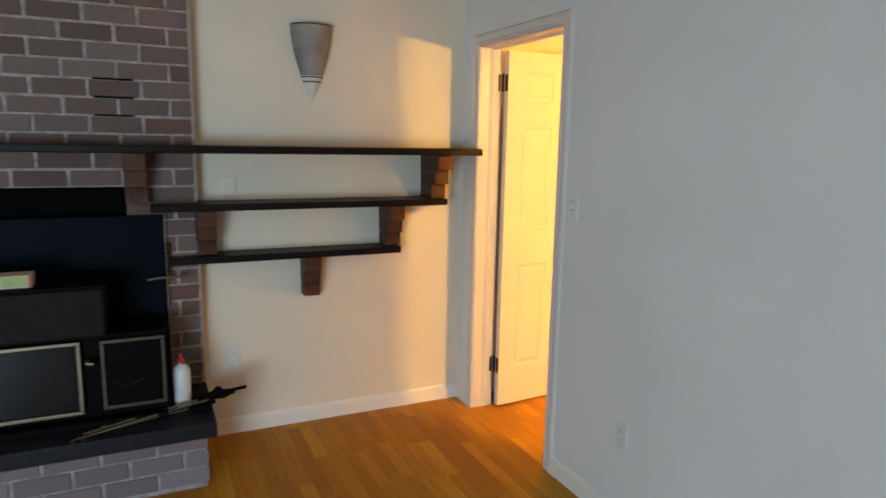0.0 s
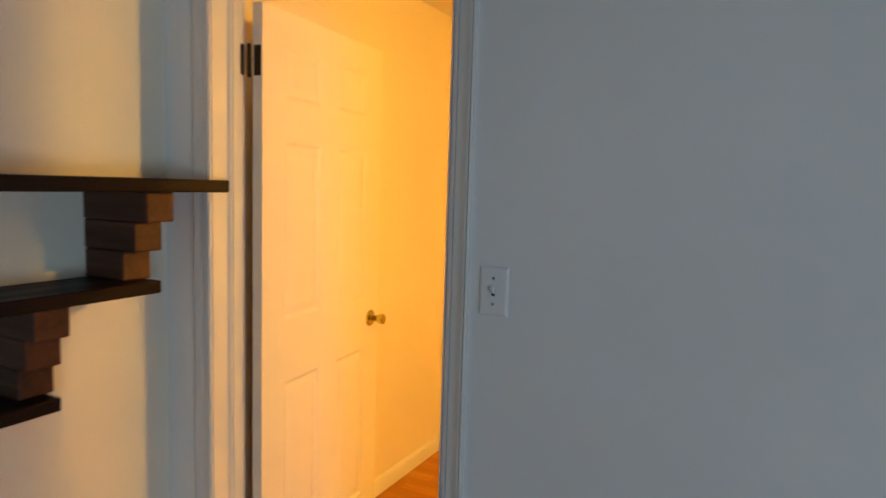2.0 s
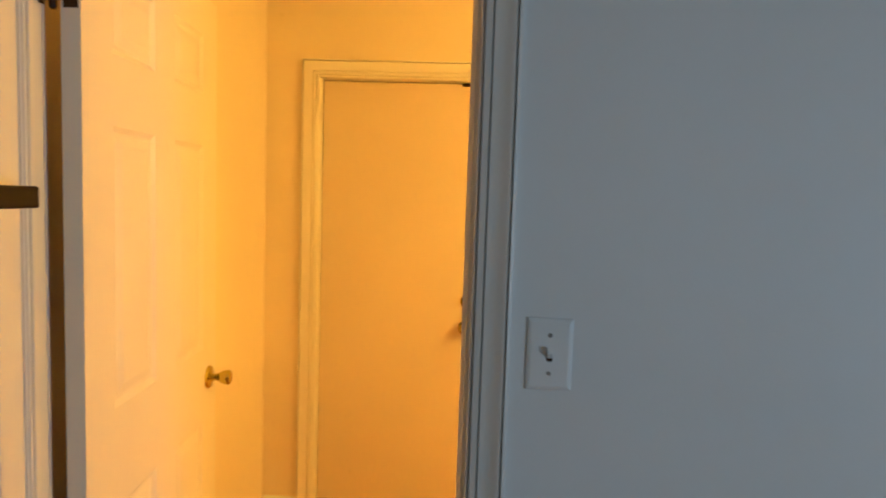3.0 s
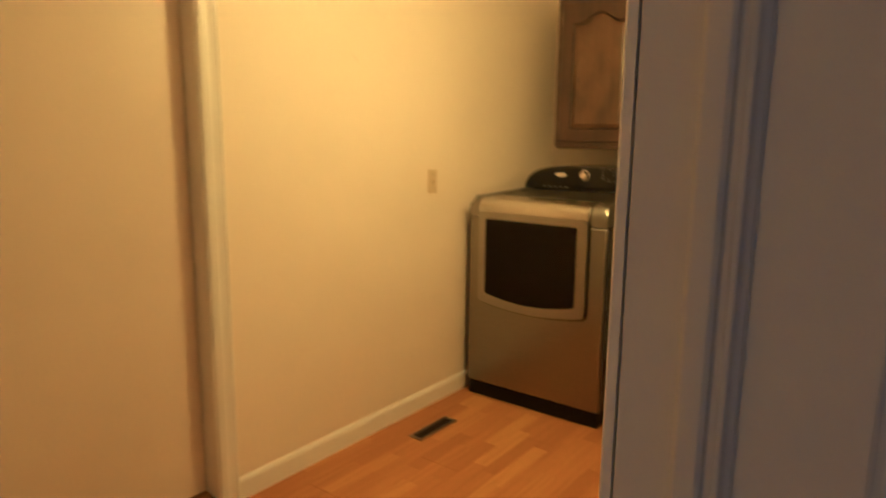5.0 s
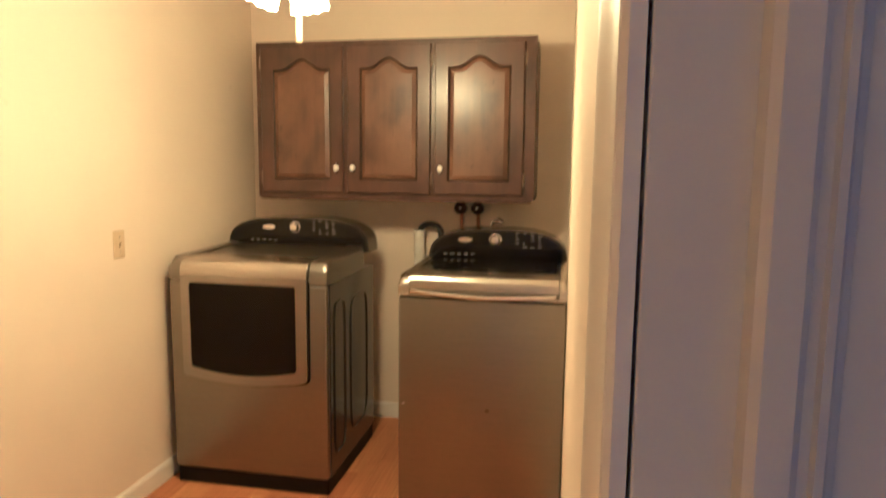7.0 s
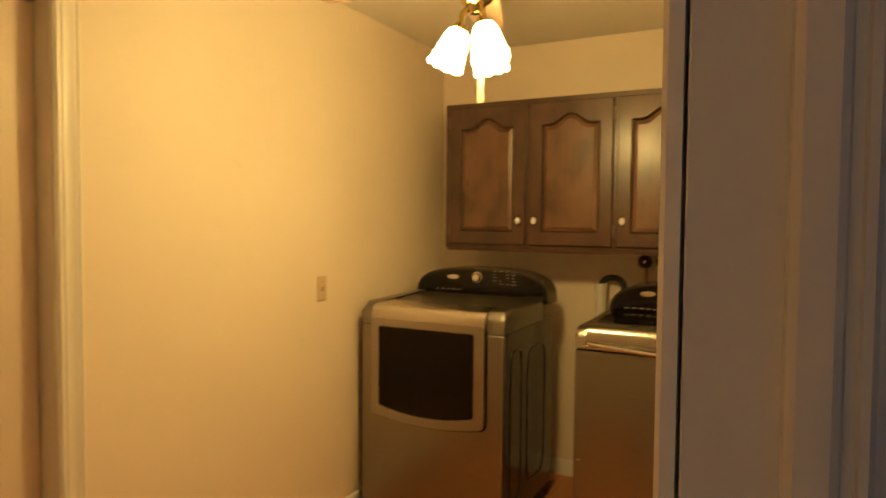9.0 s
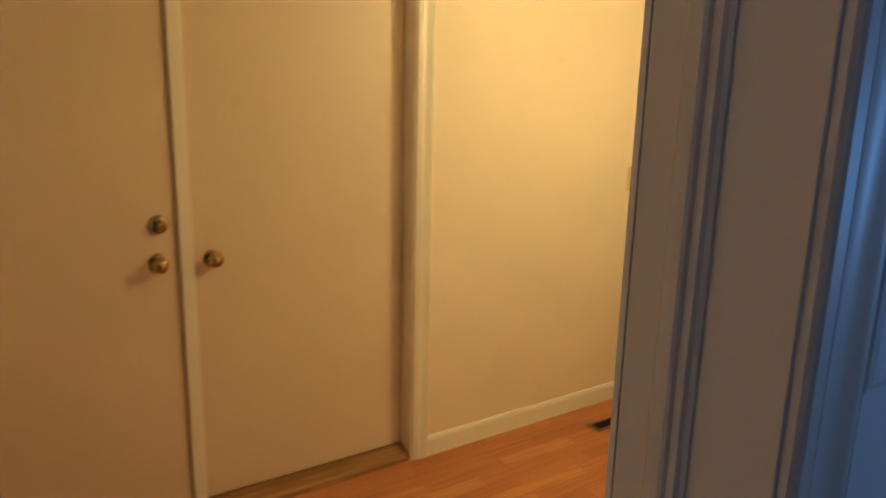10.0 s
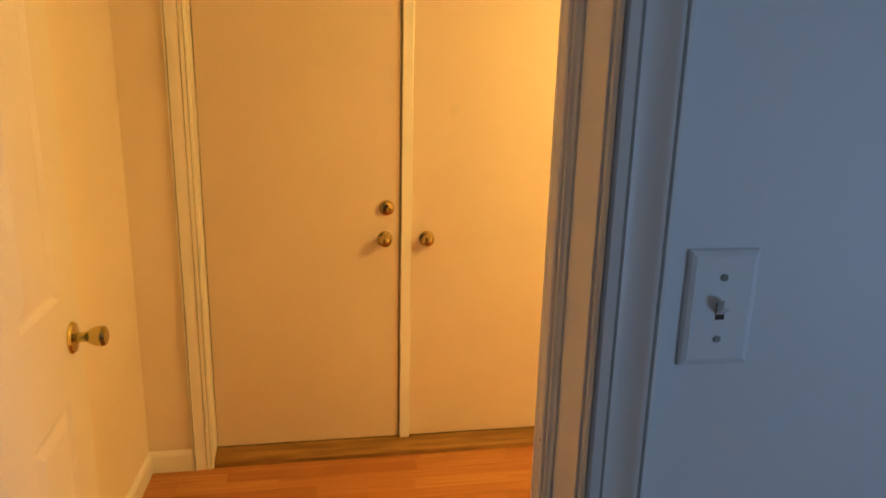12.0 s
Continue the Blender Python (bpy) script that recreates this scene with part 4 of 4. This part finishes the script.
for a, b in ((WSY0, 0.152), (0.730, WSY1)):
    bm = prism(bmesh.new(), cap_profile(XW + 0.001, 3.66, 0.930, 1.005, 1.020), a, b, 1)
    bmesh.ops.bevel(bm, geom=[e for e in bm.edges if abs((e.verts[0].co - e.verts[1].co).y) < 1e-6 and min(e.verts[0].co.z, e.verts[1].co.z) > 0.94 and abs(e.verts[0].co.y - (WSY0 if a == WSY0 else WSY1)) < 1e-6], offset=0.020, segments=4, affect="EDGES", profile=0.5)
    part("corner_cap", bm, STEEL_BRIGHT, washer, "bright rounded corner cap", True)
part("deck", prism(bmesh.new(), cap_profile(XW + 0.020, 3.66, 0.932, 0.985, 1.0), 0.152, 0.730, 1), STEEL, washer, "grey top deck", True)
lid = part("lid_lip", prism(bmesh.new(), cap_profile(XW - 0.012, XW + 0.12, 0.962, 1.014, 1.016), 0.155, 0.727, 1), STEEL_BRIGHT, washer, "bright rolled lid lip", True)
part("lid_glass", box((XW + 0.121, 0.163, 0.986), (3.60, 0.719, 1.017), 0.004, 2), BLACK_GLOSS, washer, "dark glass lid")
pts = [(XW - 0.008 - 0.012 * math.sin(math.pi * k / 14), 0.165 + 0.555 * k / 14, 0.952 - 0.016 * math.sin(math.pi * k / 14)) for k in range(15)]
part("lid_handle", tube(bmesh.new(), pts, 0.0075, 10), CHROME, washer, "bowed bright lid handle", True)
part("front_seam", box((XW - 0.0012, WSY0 + 0.01, 0.922), (XW + 0.003, WSY1 - 0.01, 0.927)), DARKHOLE, washer)
part("trim_strip", box((XW - 0.004, WSY0 + 0.014, 0.928), (XW + 0.006, WSY1 - 0.014, 0.940), 0.002, 1), STEEL_BRIGHT, washer)
machine_console(washer, 3.665, 3.84, WSY0, WSY1 - 0.01, 1.012, 1.180)
part("scratch", box((XW - 0.0004, 0.745, 0.492), (XW, 0.757, 0.496)), PLATE, washer, "small pale scratch")
part("dent_mark", box((XW - 0.0004, 0.408, 0.484), (XW, 0.424, 0.490)), BRONZE, washer, "small dark mark")

# wall cabinets: three arched doors on one carcass
XK, KY0, KY1, KZ0, KZ1 = 3.834, 0.291, 1.687, 1.272, 2.036
cab = thing("wall_cabinet", (4.0, (KY0 + KY1) / 2, KZ0), "walnut-stained wall cabinet with three cathedral-arch doors", "cabinet")
part("carcass", box((XK + 0.019, KY0, KZ0), (XC - 0.001, KY1, KZ1), 0.002, 1), CABINET, cab)
DOORS = ((1.230, 1.658, "l"), (0.790, 1.206, "r"), (0.344, 0.768, "r"))
bm = bmesh.new()
for a, b, c, d in ((KY0, KY1, KZ1 - 0.030, KZ1), (KY0, KY1, KZ0, KZ0 + 0.026), (KY1 - 0.026, KY1, KZ0 + 0.026, KZ1 - 0.030), (KY0, KY0 + 0.060, KZ0 + 0.026, KZ1 - 0.030),
                   (1.203, 1.233, KZ0 + 0.026, KZ1 - 0.030), (0.765, 0.793, KZ0 + 0.026, KZ1 - 0.030)):
    bx(bm, (XK, a, c), (XK + 0.0185, b, d), 0.001, 1)
part("face_frame", bm, CABINET, cab)
part("light_rail", box((XK + 0.001, KY0 + 0.01, KZ0 - 0.012), (XK + 0.018, KY1 - 0.01, KZ0 - 0.0005), 0.002, 1), CABINET, cab)
for y0, y1, hs in DOORS:
    z0, z1 = KZ0 + 0.024, KZ1 - 0.026
    f = lambda u, v, d: Vector((XK - 0.019 - d, u, v))
    bm = bmesh.new()
    n = 21
    u0, u1, v0, v1 = y0 + 0.062, y1 - 0.062, z0 + 0.064, z1 - 0.108
    lps = [rect_loop(f, y0, y1, z0, z1, -0.018, n), rect_loop(f, y0, y1, z0, z1, -0.004, n), rect_loop(f, y0 + 0.004, y1 - 0.004, z0 + 0.004, z1 - 0.004, 0.0, n),
           rect_loop(f, u0, u1, v0, v1, 0.0, n, 0.050), rect_loop(f, u0 + 0.004, u1 - 0.004, v0 + 0.004, v1 - 0.004, -0.004, n, 0.050)]
    loops_face(bm, lps[:5])
    bmesh.ops.delete(bm, geom=[x for x in bm.faces if abs(x.calc_center_median().x - (XK - 0.015)) < 1e-4 and len(x.verts) == 4 and min(vt.co.x for vt in x.verts) > XK - 0.0151], context="FACES")
    dob = part("cabinet_door", bm, CABINET, cab, "cathedral-arch raised-panel door")
    bm = bmesh.new()
    loops_face(bm, [rect_loop(f, u0 + 0.0035, u1 - 0.0035, v0 + 0.0035, v1 - 0.0035, -0.0042, n, 0.050), rect_loop(f, u0 + 0.010, u1 - 0.010, v0 + 0.010, v1 - 0.010, -0.0105, n, 0.050)])
    part("panel_groove", bm, CAB_GROOVE, dob)
    bm = bmesh.new()
    loops_face(bm, [rect_loop(f, u0 + 0.0095, u1 - 0.0095, v0 + 0.0095, v1 - 0.0095, -0.0100, n, 0.050), rect_loop(f, u0 + 0.030, u1 - 0.030, v0 + 0.030, v1 - 0.030, -0.001, n, 0.050)])
    part("raised_panel", bm, CABINET_PANEL, dob, "worn lighter raised panel")
    yk = y0 + 0.030 if hs == "l" else y1 - 0.030
    m = Matrix.Translation((XK - 0.019, yk, KZ0 + 0.148)) @ Matrix.Rotation(radians(-90), 4, "Y")
    part("cabinet_knob", lathe(bmesh.new(), [(0, 0.026), (0.009, 0.025), (0.013, 0.020), (0.013, 0.016), (0.006, 0.011), (0.006, 0.003), (0.010, 0.001), (0.010, 0)], m @ Matrix.Diagonal((1.35, 1, 1, 1)), 20), PLATE, dob, "small white porcelain knob", True)
    part("knob_plate", box((XK - 0.0205, yk - 0.006, KZ0 + 0.120), (XK - 0.0192, yk + 0.006, KZ0 + 0.176), 0.0004, 1), BRONZE, dob, "thin dark upright plate behind the knob")
    yh = y1 + 0.004 if hs == "l" else y0 - 0.004
    for z in (z0 + 0.075, z1 - 0.075):
        bm = bmesh.new()
        bx(bm, (XK - 0.0035, yh - 0.006, z - 0.028), (XK - 0.0002, yh + 0.006, z + 0.028), 0.001, 1)
        lathe(bm, [(0, z - 0.032), (0.004, z - 0.030), (0.004, z + 0.030), (0, z + 0.032)], Matrix.Translation((XK - 0.009, yh, 0)), 10)
        part("hinge", bm, BRASS_OLD, dob, "dark exposed hinge")

# water valves, standpipe and hose on the wall
for y in (0.687, 0.597):
    v = thing("water_valve", (XC - 0.05, y, 1.15), "round dark valve handle on a wall pipe", "valve", "water valves")
    part("supply_pipe", tube(bmesh.new(), [(XC - 0.02, y, 1.00), (XC - 0.02, y, 1.13), (XC - 0.03, y, 1.19), (XC - 0.05, y, 1.215)], 0.009), COPPER, v, "", True)
    m = Matrix.Translation((XC - 0.045, y, 1.215)) @ Matrix.Rotation(radians(-90), 4, "Y")
    part("hand_wheel", lathe(bmesh.new(), [(0, 0.034), (0.012, 0.033), (0.020, 0.026), (0.030, 0.024), (0.035, 0.018), (0.032, 0.010), (0.014, 0.006), (0.010, 0), (0, 0)], m, 24), BRONZE, v, "dark round hand wheel", True)
    part("hub_nut", lathe(bmesh.new(), [(0, 0.042), (0.007, 0.041), (0.008, 0.033)], m, 12), CHROME, v, "", True)
e = thing("pipe_elbow", (XC - 0.03, 0.520, 1.08), "pale pipe elbow on the wall above the washer", "pipe")
part("elbow_tube", tube(bmesh.new(), [(XC - 0.03, 0.525, 1.0), (XC - 0.03, 0.525, 1.12), (XC - 0.035, 0.515, 1.145), (XC - 0.04, 0.485, 1.155), (XC - 0.05, 0.46, 1.14)], 0.013, 12), CHROME, e, "", True)
sp = thing("drain_standpipe", (XC - 0.06, 0.912, 0), "white plastic drain standpipe on the wall", "pipe")
part("pipe", lathe(bmesh.new(), [(0.0, 0.001), (0.028, 0.001), (0.028, 1.065), (0.033, 1.066), (0.033, 1.092), (0.024, 1.092), (0.024, 1.05), (0.0, 1.05)], Matrix.Translation((XC - 0.06, 0.912, 0)), 24), WHITE_PLASTIC, sp, "", True)
dh = thing("drain_hose", (XC - 0.10, 0.88, 1.0), "black ribbed drain hose hooked into the standpipe", "hose")
pts = [(XC - 0.06 - 0.0 * k, 0.912 - 0.060 * (1 - math.cos(math.pi * k / 14)), 1.075 + 0.050 * math.sin(math.pi * k / 14)) for k in range(15)] + [(XC - 0.07, 0.787, 1.03), (XC - 0.10, 0.775, 0.95), (XC - 0.15, 0.765, 0.8)]
part("hose_tube", tube(bmesh.new(), pts, 0.016, 12), RUBBER, dh, "", True)

# ceiling fan with three lit shades, close under the ceiling
FX, FY = 2.50, 0.910
fan = thing("ceiling_fan", (FX, FY, H), "brass ceiling fan with three lit frosted shades", "ceiling fan")
F = Matrix.Translation((FX, FY, -0.090))
part("canopy", lathe(bmesh.new(), [(0, H + 0.089), (0.075, H + 0.089), (0.078, H - 0.012), (0.070, H - 0.030), (0.060, H - 0.038), (0, H - 0.038)], F, 28), BRASS, fan, "", True)
part("motor_housing", lathe(bmesh.new(), [(0, 2.374), (0.060, 2.372), (0.108, 2.355), (0.128, 2.325), (0.128, 2.292), (0.112, 2.272), (0.085, 2.262), (0, 2.262)], F, 36), BRASS, fan, "polished brass motor housing", True)
part("vent_ring", lathe(bmesh.new(), [(0.1285, 2.316), (0.132, 2.313), (0.132, 2.304), (0.1285, 2.301)], F, 36), BRASS_OLD, fan, "", True)
part("switch_cup", lathe(bmesh.new(), [(0, 2.262), (0.050, 2.260), (0.062, 2.235), (0.062, 2.190), (0.046, 2.160), (0.026, 2.148), (0.020, 2.128), (0, 2.124)], F, 30), BRASS, fan, "brass switch cup", True)
for k in range(5):
    R = F @ Matrix.Rotation(radians(72 * k + 20), 4, "Z")
    bm = bmesh.new()
    for s in (-1, 1):
        tube(bm, [R @ Vector((0.09, 0.0, 2.268)), R @ Vector((0.14, 0.032 * s, 2.258)), R @ Vector((0.215, 0.030 * s, 2.255))], 0.0055, 8)
    lathe(bm, [(0, -0.004), (0.032, -0.003), (0.036, 0.0), (0, 0.001)], R @ Matrix.Translation((0.175, 0, 2.257)), 18)
    part("blade_iron", bm, BRASS, fan, "", True)
    bm = bmesh.new()
    prism(bm, [(0.18, -0.048), (0.30, -0.060), (0.50, -0.066), (0.575, -0.055), (0.60, -0.025), (0.60, 0.025), (0.575, 0.055), (0.50, 0.066), (0.30, 0.060), (0.18, 0.048)], 0.0, 0.006, 2)
    tilt = R @ Matrix.Translation((0, 0, 2.262)) @ Matrix.Rotation(radians(11), 4, "X")
    for v in bm.verts:
        v.co = tilt @ v.co
    part("blade", bm, BLADE, fan, "pale honey wood fan blade")
for ang in (112, 232, 352):
    R = F @ Matrix.Rotation(radians(ang), 4, "Z")
    part("lamp_arm", tube(bmesh.new(), [R @ Vector((0.018, 0, 2.150)), R @ Vector((0.040, 0, 2.128)), R @ Vector((0.047, 0, 2.095))], 0.010, 10), BRASS, fan, "", True)
    S = R @ Matrix.Translation((0.046, 0, 2.085)) @ Matrix.Rotation(radians(-23), 4, "Y") @ Matrix.Scale(0.93, 4)
    part("shade_fitter", lathe(bmesh.new(), [(0, 0.012), (0.022, 0.010), (0.027, -0.008), (0.024, -0.012), (0, -0.010)], S, 20), BRASS, fan, "", True)
    bm = bmesh.new()
    prof = [(0.024, -0.008), (0.034, -0.015), (0.041, -0.032), (0.046, -0.055), (0.050, -0.085), (0.055, -0.112), (0.060, -0.135)]
    n = 40
    rows = []
    for i, (r, z) in enumerate(prof):
        f = i / (len(prof) - 1)
        ring = []
        for k in range(n):
            t = 2 * math.pi * k / n
            w = r * (1 + 0.03 * f * math.cos(10 * t))
            ring.append(bm.verts.new(S @ Vector((w * math.cos(t), w * math.sin(t), z + 0.004 * f * f * math.cos(10 * t)))))
        rows.append(ring)
    for p, q in zip(rows, rows[1:]):
        for k in range(n):
            bm.faces.new((p[k], p[(k + 1) % n], q[(k + 1) % n], q[k]))
    shade_ob = part("glass_shade", bm, GLOW, fan, "lit frosted glass shade", True)
    part("bulb", lathe(bmesh.new(), [(0, -0.127), (0.030, -0.126), (0.050, -0.122), (0.052, -0.118), (0, -0.118)], S, 32), MOUTH, shade_ob, "bright round bulb in the mouth of the shade", True)
PX, PY = FX - 0.030, FY - 0.030
part("pull_chain", tube(bmesh.new(), [(FX - 0.030, FY - 0.014, 2.110), (PX, PY, 1.96), (PX, PY, 1.835)], 0.0018, 6), BRASS, fan, "", True)
part("pull_tag", box((PX - 0.0015, PY - 0.009, 1.765), (PX + 0.0015, PY + 0.009, 1.835)), PLATE_IVORY, fan, "pale yellow paper tag on the pull chain")

# ---- pieces of floors and brickwork ----
planks = thing("floor", (2.5, -1.8, -0.006), "honey-brown three-strip laminate floor", "floor", "", "structure")
PW, PL = STRIP * 3, 1.29


def flush_piece(name, mesh, at, parent):
    ob = new(name, mesh)
    ob.parent = parent
    ob.matrix_parent_inverse = Matrix.Identity(4)
    ob.location = Vector(at) - parent.location
    return ob


def plank_mesh(length):
    bm = bmesh.new()
    lo, hi, mid = -0.0055, 0.0, -0.0004
    f = lambda u, v, d: Vector((u, v, d))
    e = 0.0007
    loops_face(bm, [rect_loop(f, 0, length, 0, PW, lo), rect_loop(f, 0.0003, length - 0.0003, 0.0003, PW - 0.0003, mid), rect_loop(f, e, length - e, e, PW - e, hi)])
    me = bpy.data.meshes.new("plank")
    bm.to_mesh(me)
    bm.free()
    me.materials.append(FLOOR)
    return me


full = plank_mesh(PL)
row0 = math.floor((LY + 20.0) / STRIP / 3) * 3
made = {}
r = 0
while True:
    y = (row0 + 3 * r) * STRIP - 20.0
    if y > YW:
        break
    x = -0.02 - (r * 0.43) % PL
    while x < LX:
        x1 = min(x + PL, LX + 0.1)
        if x1 > 0.0:
            xs = max(x, -0.1)
            key = round(x1 - xs, 3)
            if key not in made:
                made[key] = full if abs(key - PL) < 1e-3 else plank_mesh(key)
            if key > 0.02:
                flush_piece("plank", made[key], (xs, y, 0.0), planks)
        x += PL
    r += 1


def brick_mesh(length, height, depth, material):
    bm = bmesh.new()
    e = 0.003
    f = lambda u, v, d: Vector((d, u, v))
    loops_face(bm, [rect_loop(f, 0, length, 0, height, -depth), rect_loop(f, 0.0, length, 0, height, -e), rect_loop(f, e, length - e, e, height - e, 0)])
    for v in bm.verts:
        # worn arrises and uneven corners
        v.co += Vector((0, random.uniform(-0.0022, 0.0022), random.uniform(-0.0018, 0.0018)))
    me = bpy.data.meshes.new("brick")
    bm.to_mesh(me)
    bm.free()
    me.materials.append(material)
    return me


shared = {}


def lay(y0, y1, z, parent, x, course=COURSE):
    """One brick with its face at x, from joint to joint."""
    ln, h = round(y1 - y0 - J, 3), round(course - 0.0105, 4)
    if ln < 0.02:
        return
    k = math.sin(y0 * 91.7 + z * 57.3)
    key = (ln, h, int((k + 1) * 2.99), parent.name)
    if key not in shared:
        shared[key] = brick_mesh(ln, h, 0.03, BRICK_HEARTH if parent == hearth else BRICK)
    flush_piece("brick", shared[key], (x + 0.0018 * k, y0 + J / 2, z + 0.0048 + 0.0010 * k), parent)


for c in range(-1, 30):
    z = Z0 + c * COURSE
    if z + COURSE > H + 0.01 or z < 0:
        continue
    right = -1.461 if c % 2 == 0 else -1.461
    joints = [right]
    y = -1.674 if c % 2 else -1.556
    while y > -2.75:
        joints.append(y)
        y -= MODULE
    for b, a in zip(joints, joints[1:]):
        if z < FIRE_Z - 0.03 and z + COURSE > 0.30 and a < FIRE_Y - 0.02:
            if b > FIRE_Y + 0.03:
                lay(FIRE_Y, b, z, chim, BXF)
            continue
        lay(a, b, z, chim, BXF)
for z in (1.790, 1.711, 1.632):
    part("damper_slot", box((BXF - 0.004, -1.868, z - 0.005), (BXF + 0.0025, -1.706, z + 0.003)), DARKHOLE, chim, "thin black vent slot between courses")
for c in range(3):
    z = 0.018 + c * 0.081
    y = HY1 + J / 2 - (0.0 if c % 2 == 0 else 0.107)
    if c % 2:
        lay(HY1 - 0.107 + J / 2, HY1 + J / 2, z, hearth, HF, 0.081)
    while y > -2.7:
        lay(y - MODULE, y, z, hearth, HF, 0.081)
        y -= MODULE
side = {}
for c in range(3):
    z = 0.018 + c * 0.081
    x = HF - 0.008
    for k in range(3):
        w = 0.213 if (k or c % 2 == 0) else 0.107
        x0 = max(x - w, 0.02)
        key = round(x - x0 - J, 3)
        if key > 0.03:
            if key not in side:
                bm = bmesh.new()
                f = lambda u, v, d: Vector((u, d, v))
                loops_face(bm, [rect_loop(f, 0, key, 0, 0.070, -0.03), rect_loop(f, 0, key, 0, 0.070, -0.003), rect_loop(f, 0.003, key - 0.003, 0.003, 0.067, 0)])
                me = bpy.data.meshes.new("brick")
                bm.to_mesh(me)
                bm.free()
                me.materials.append(BRICK_HEARTH)
                side[key] = me
            flush_piece("brick", side[key], (x0 + J / 2, HY1, z + 0.0055), hearth)
        x = x0
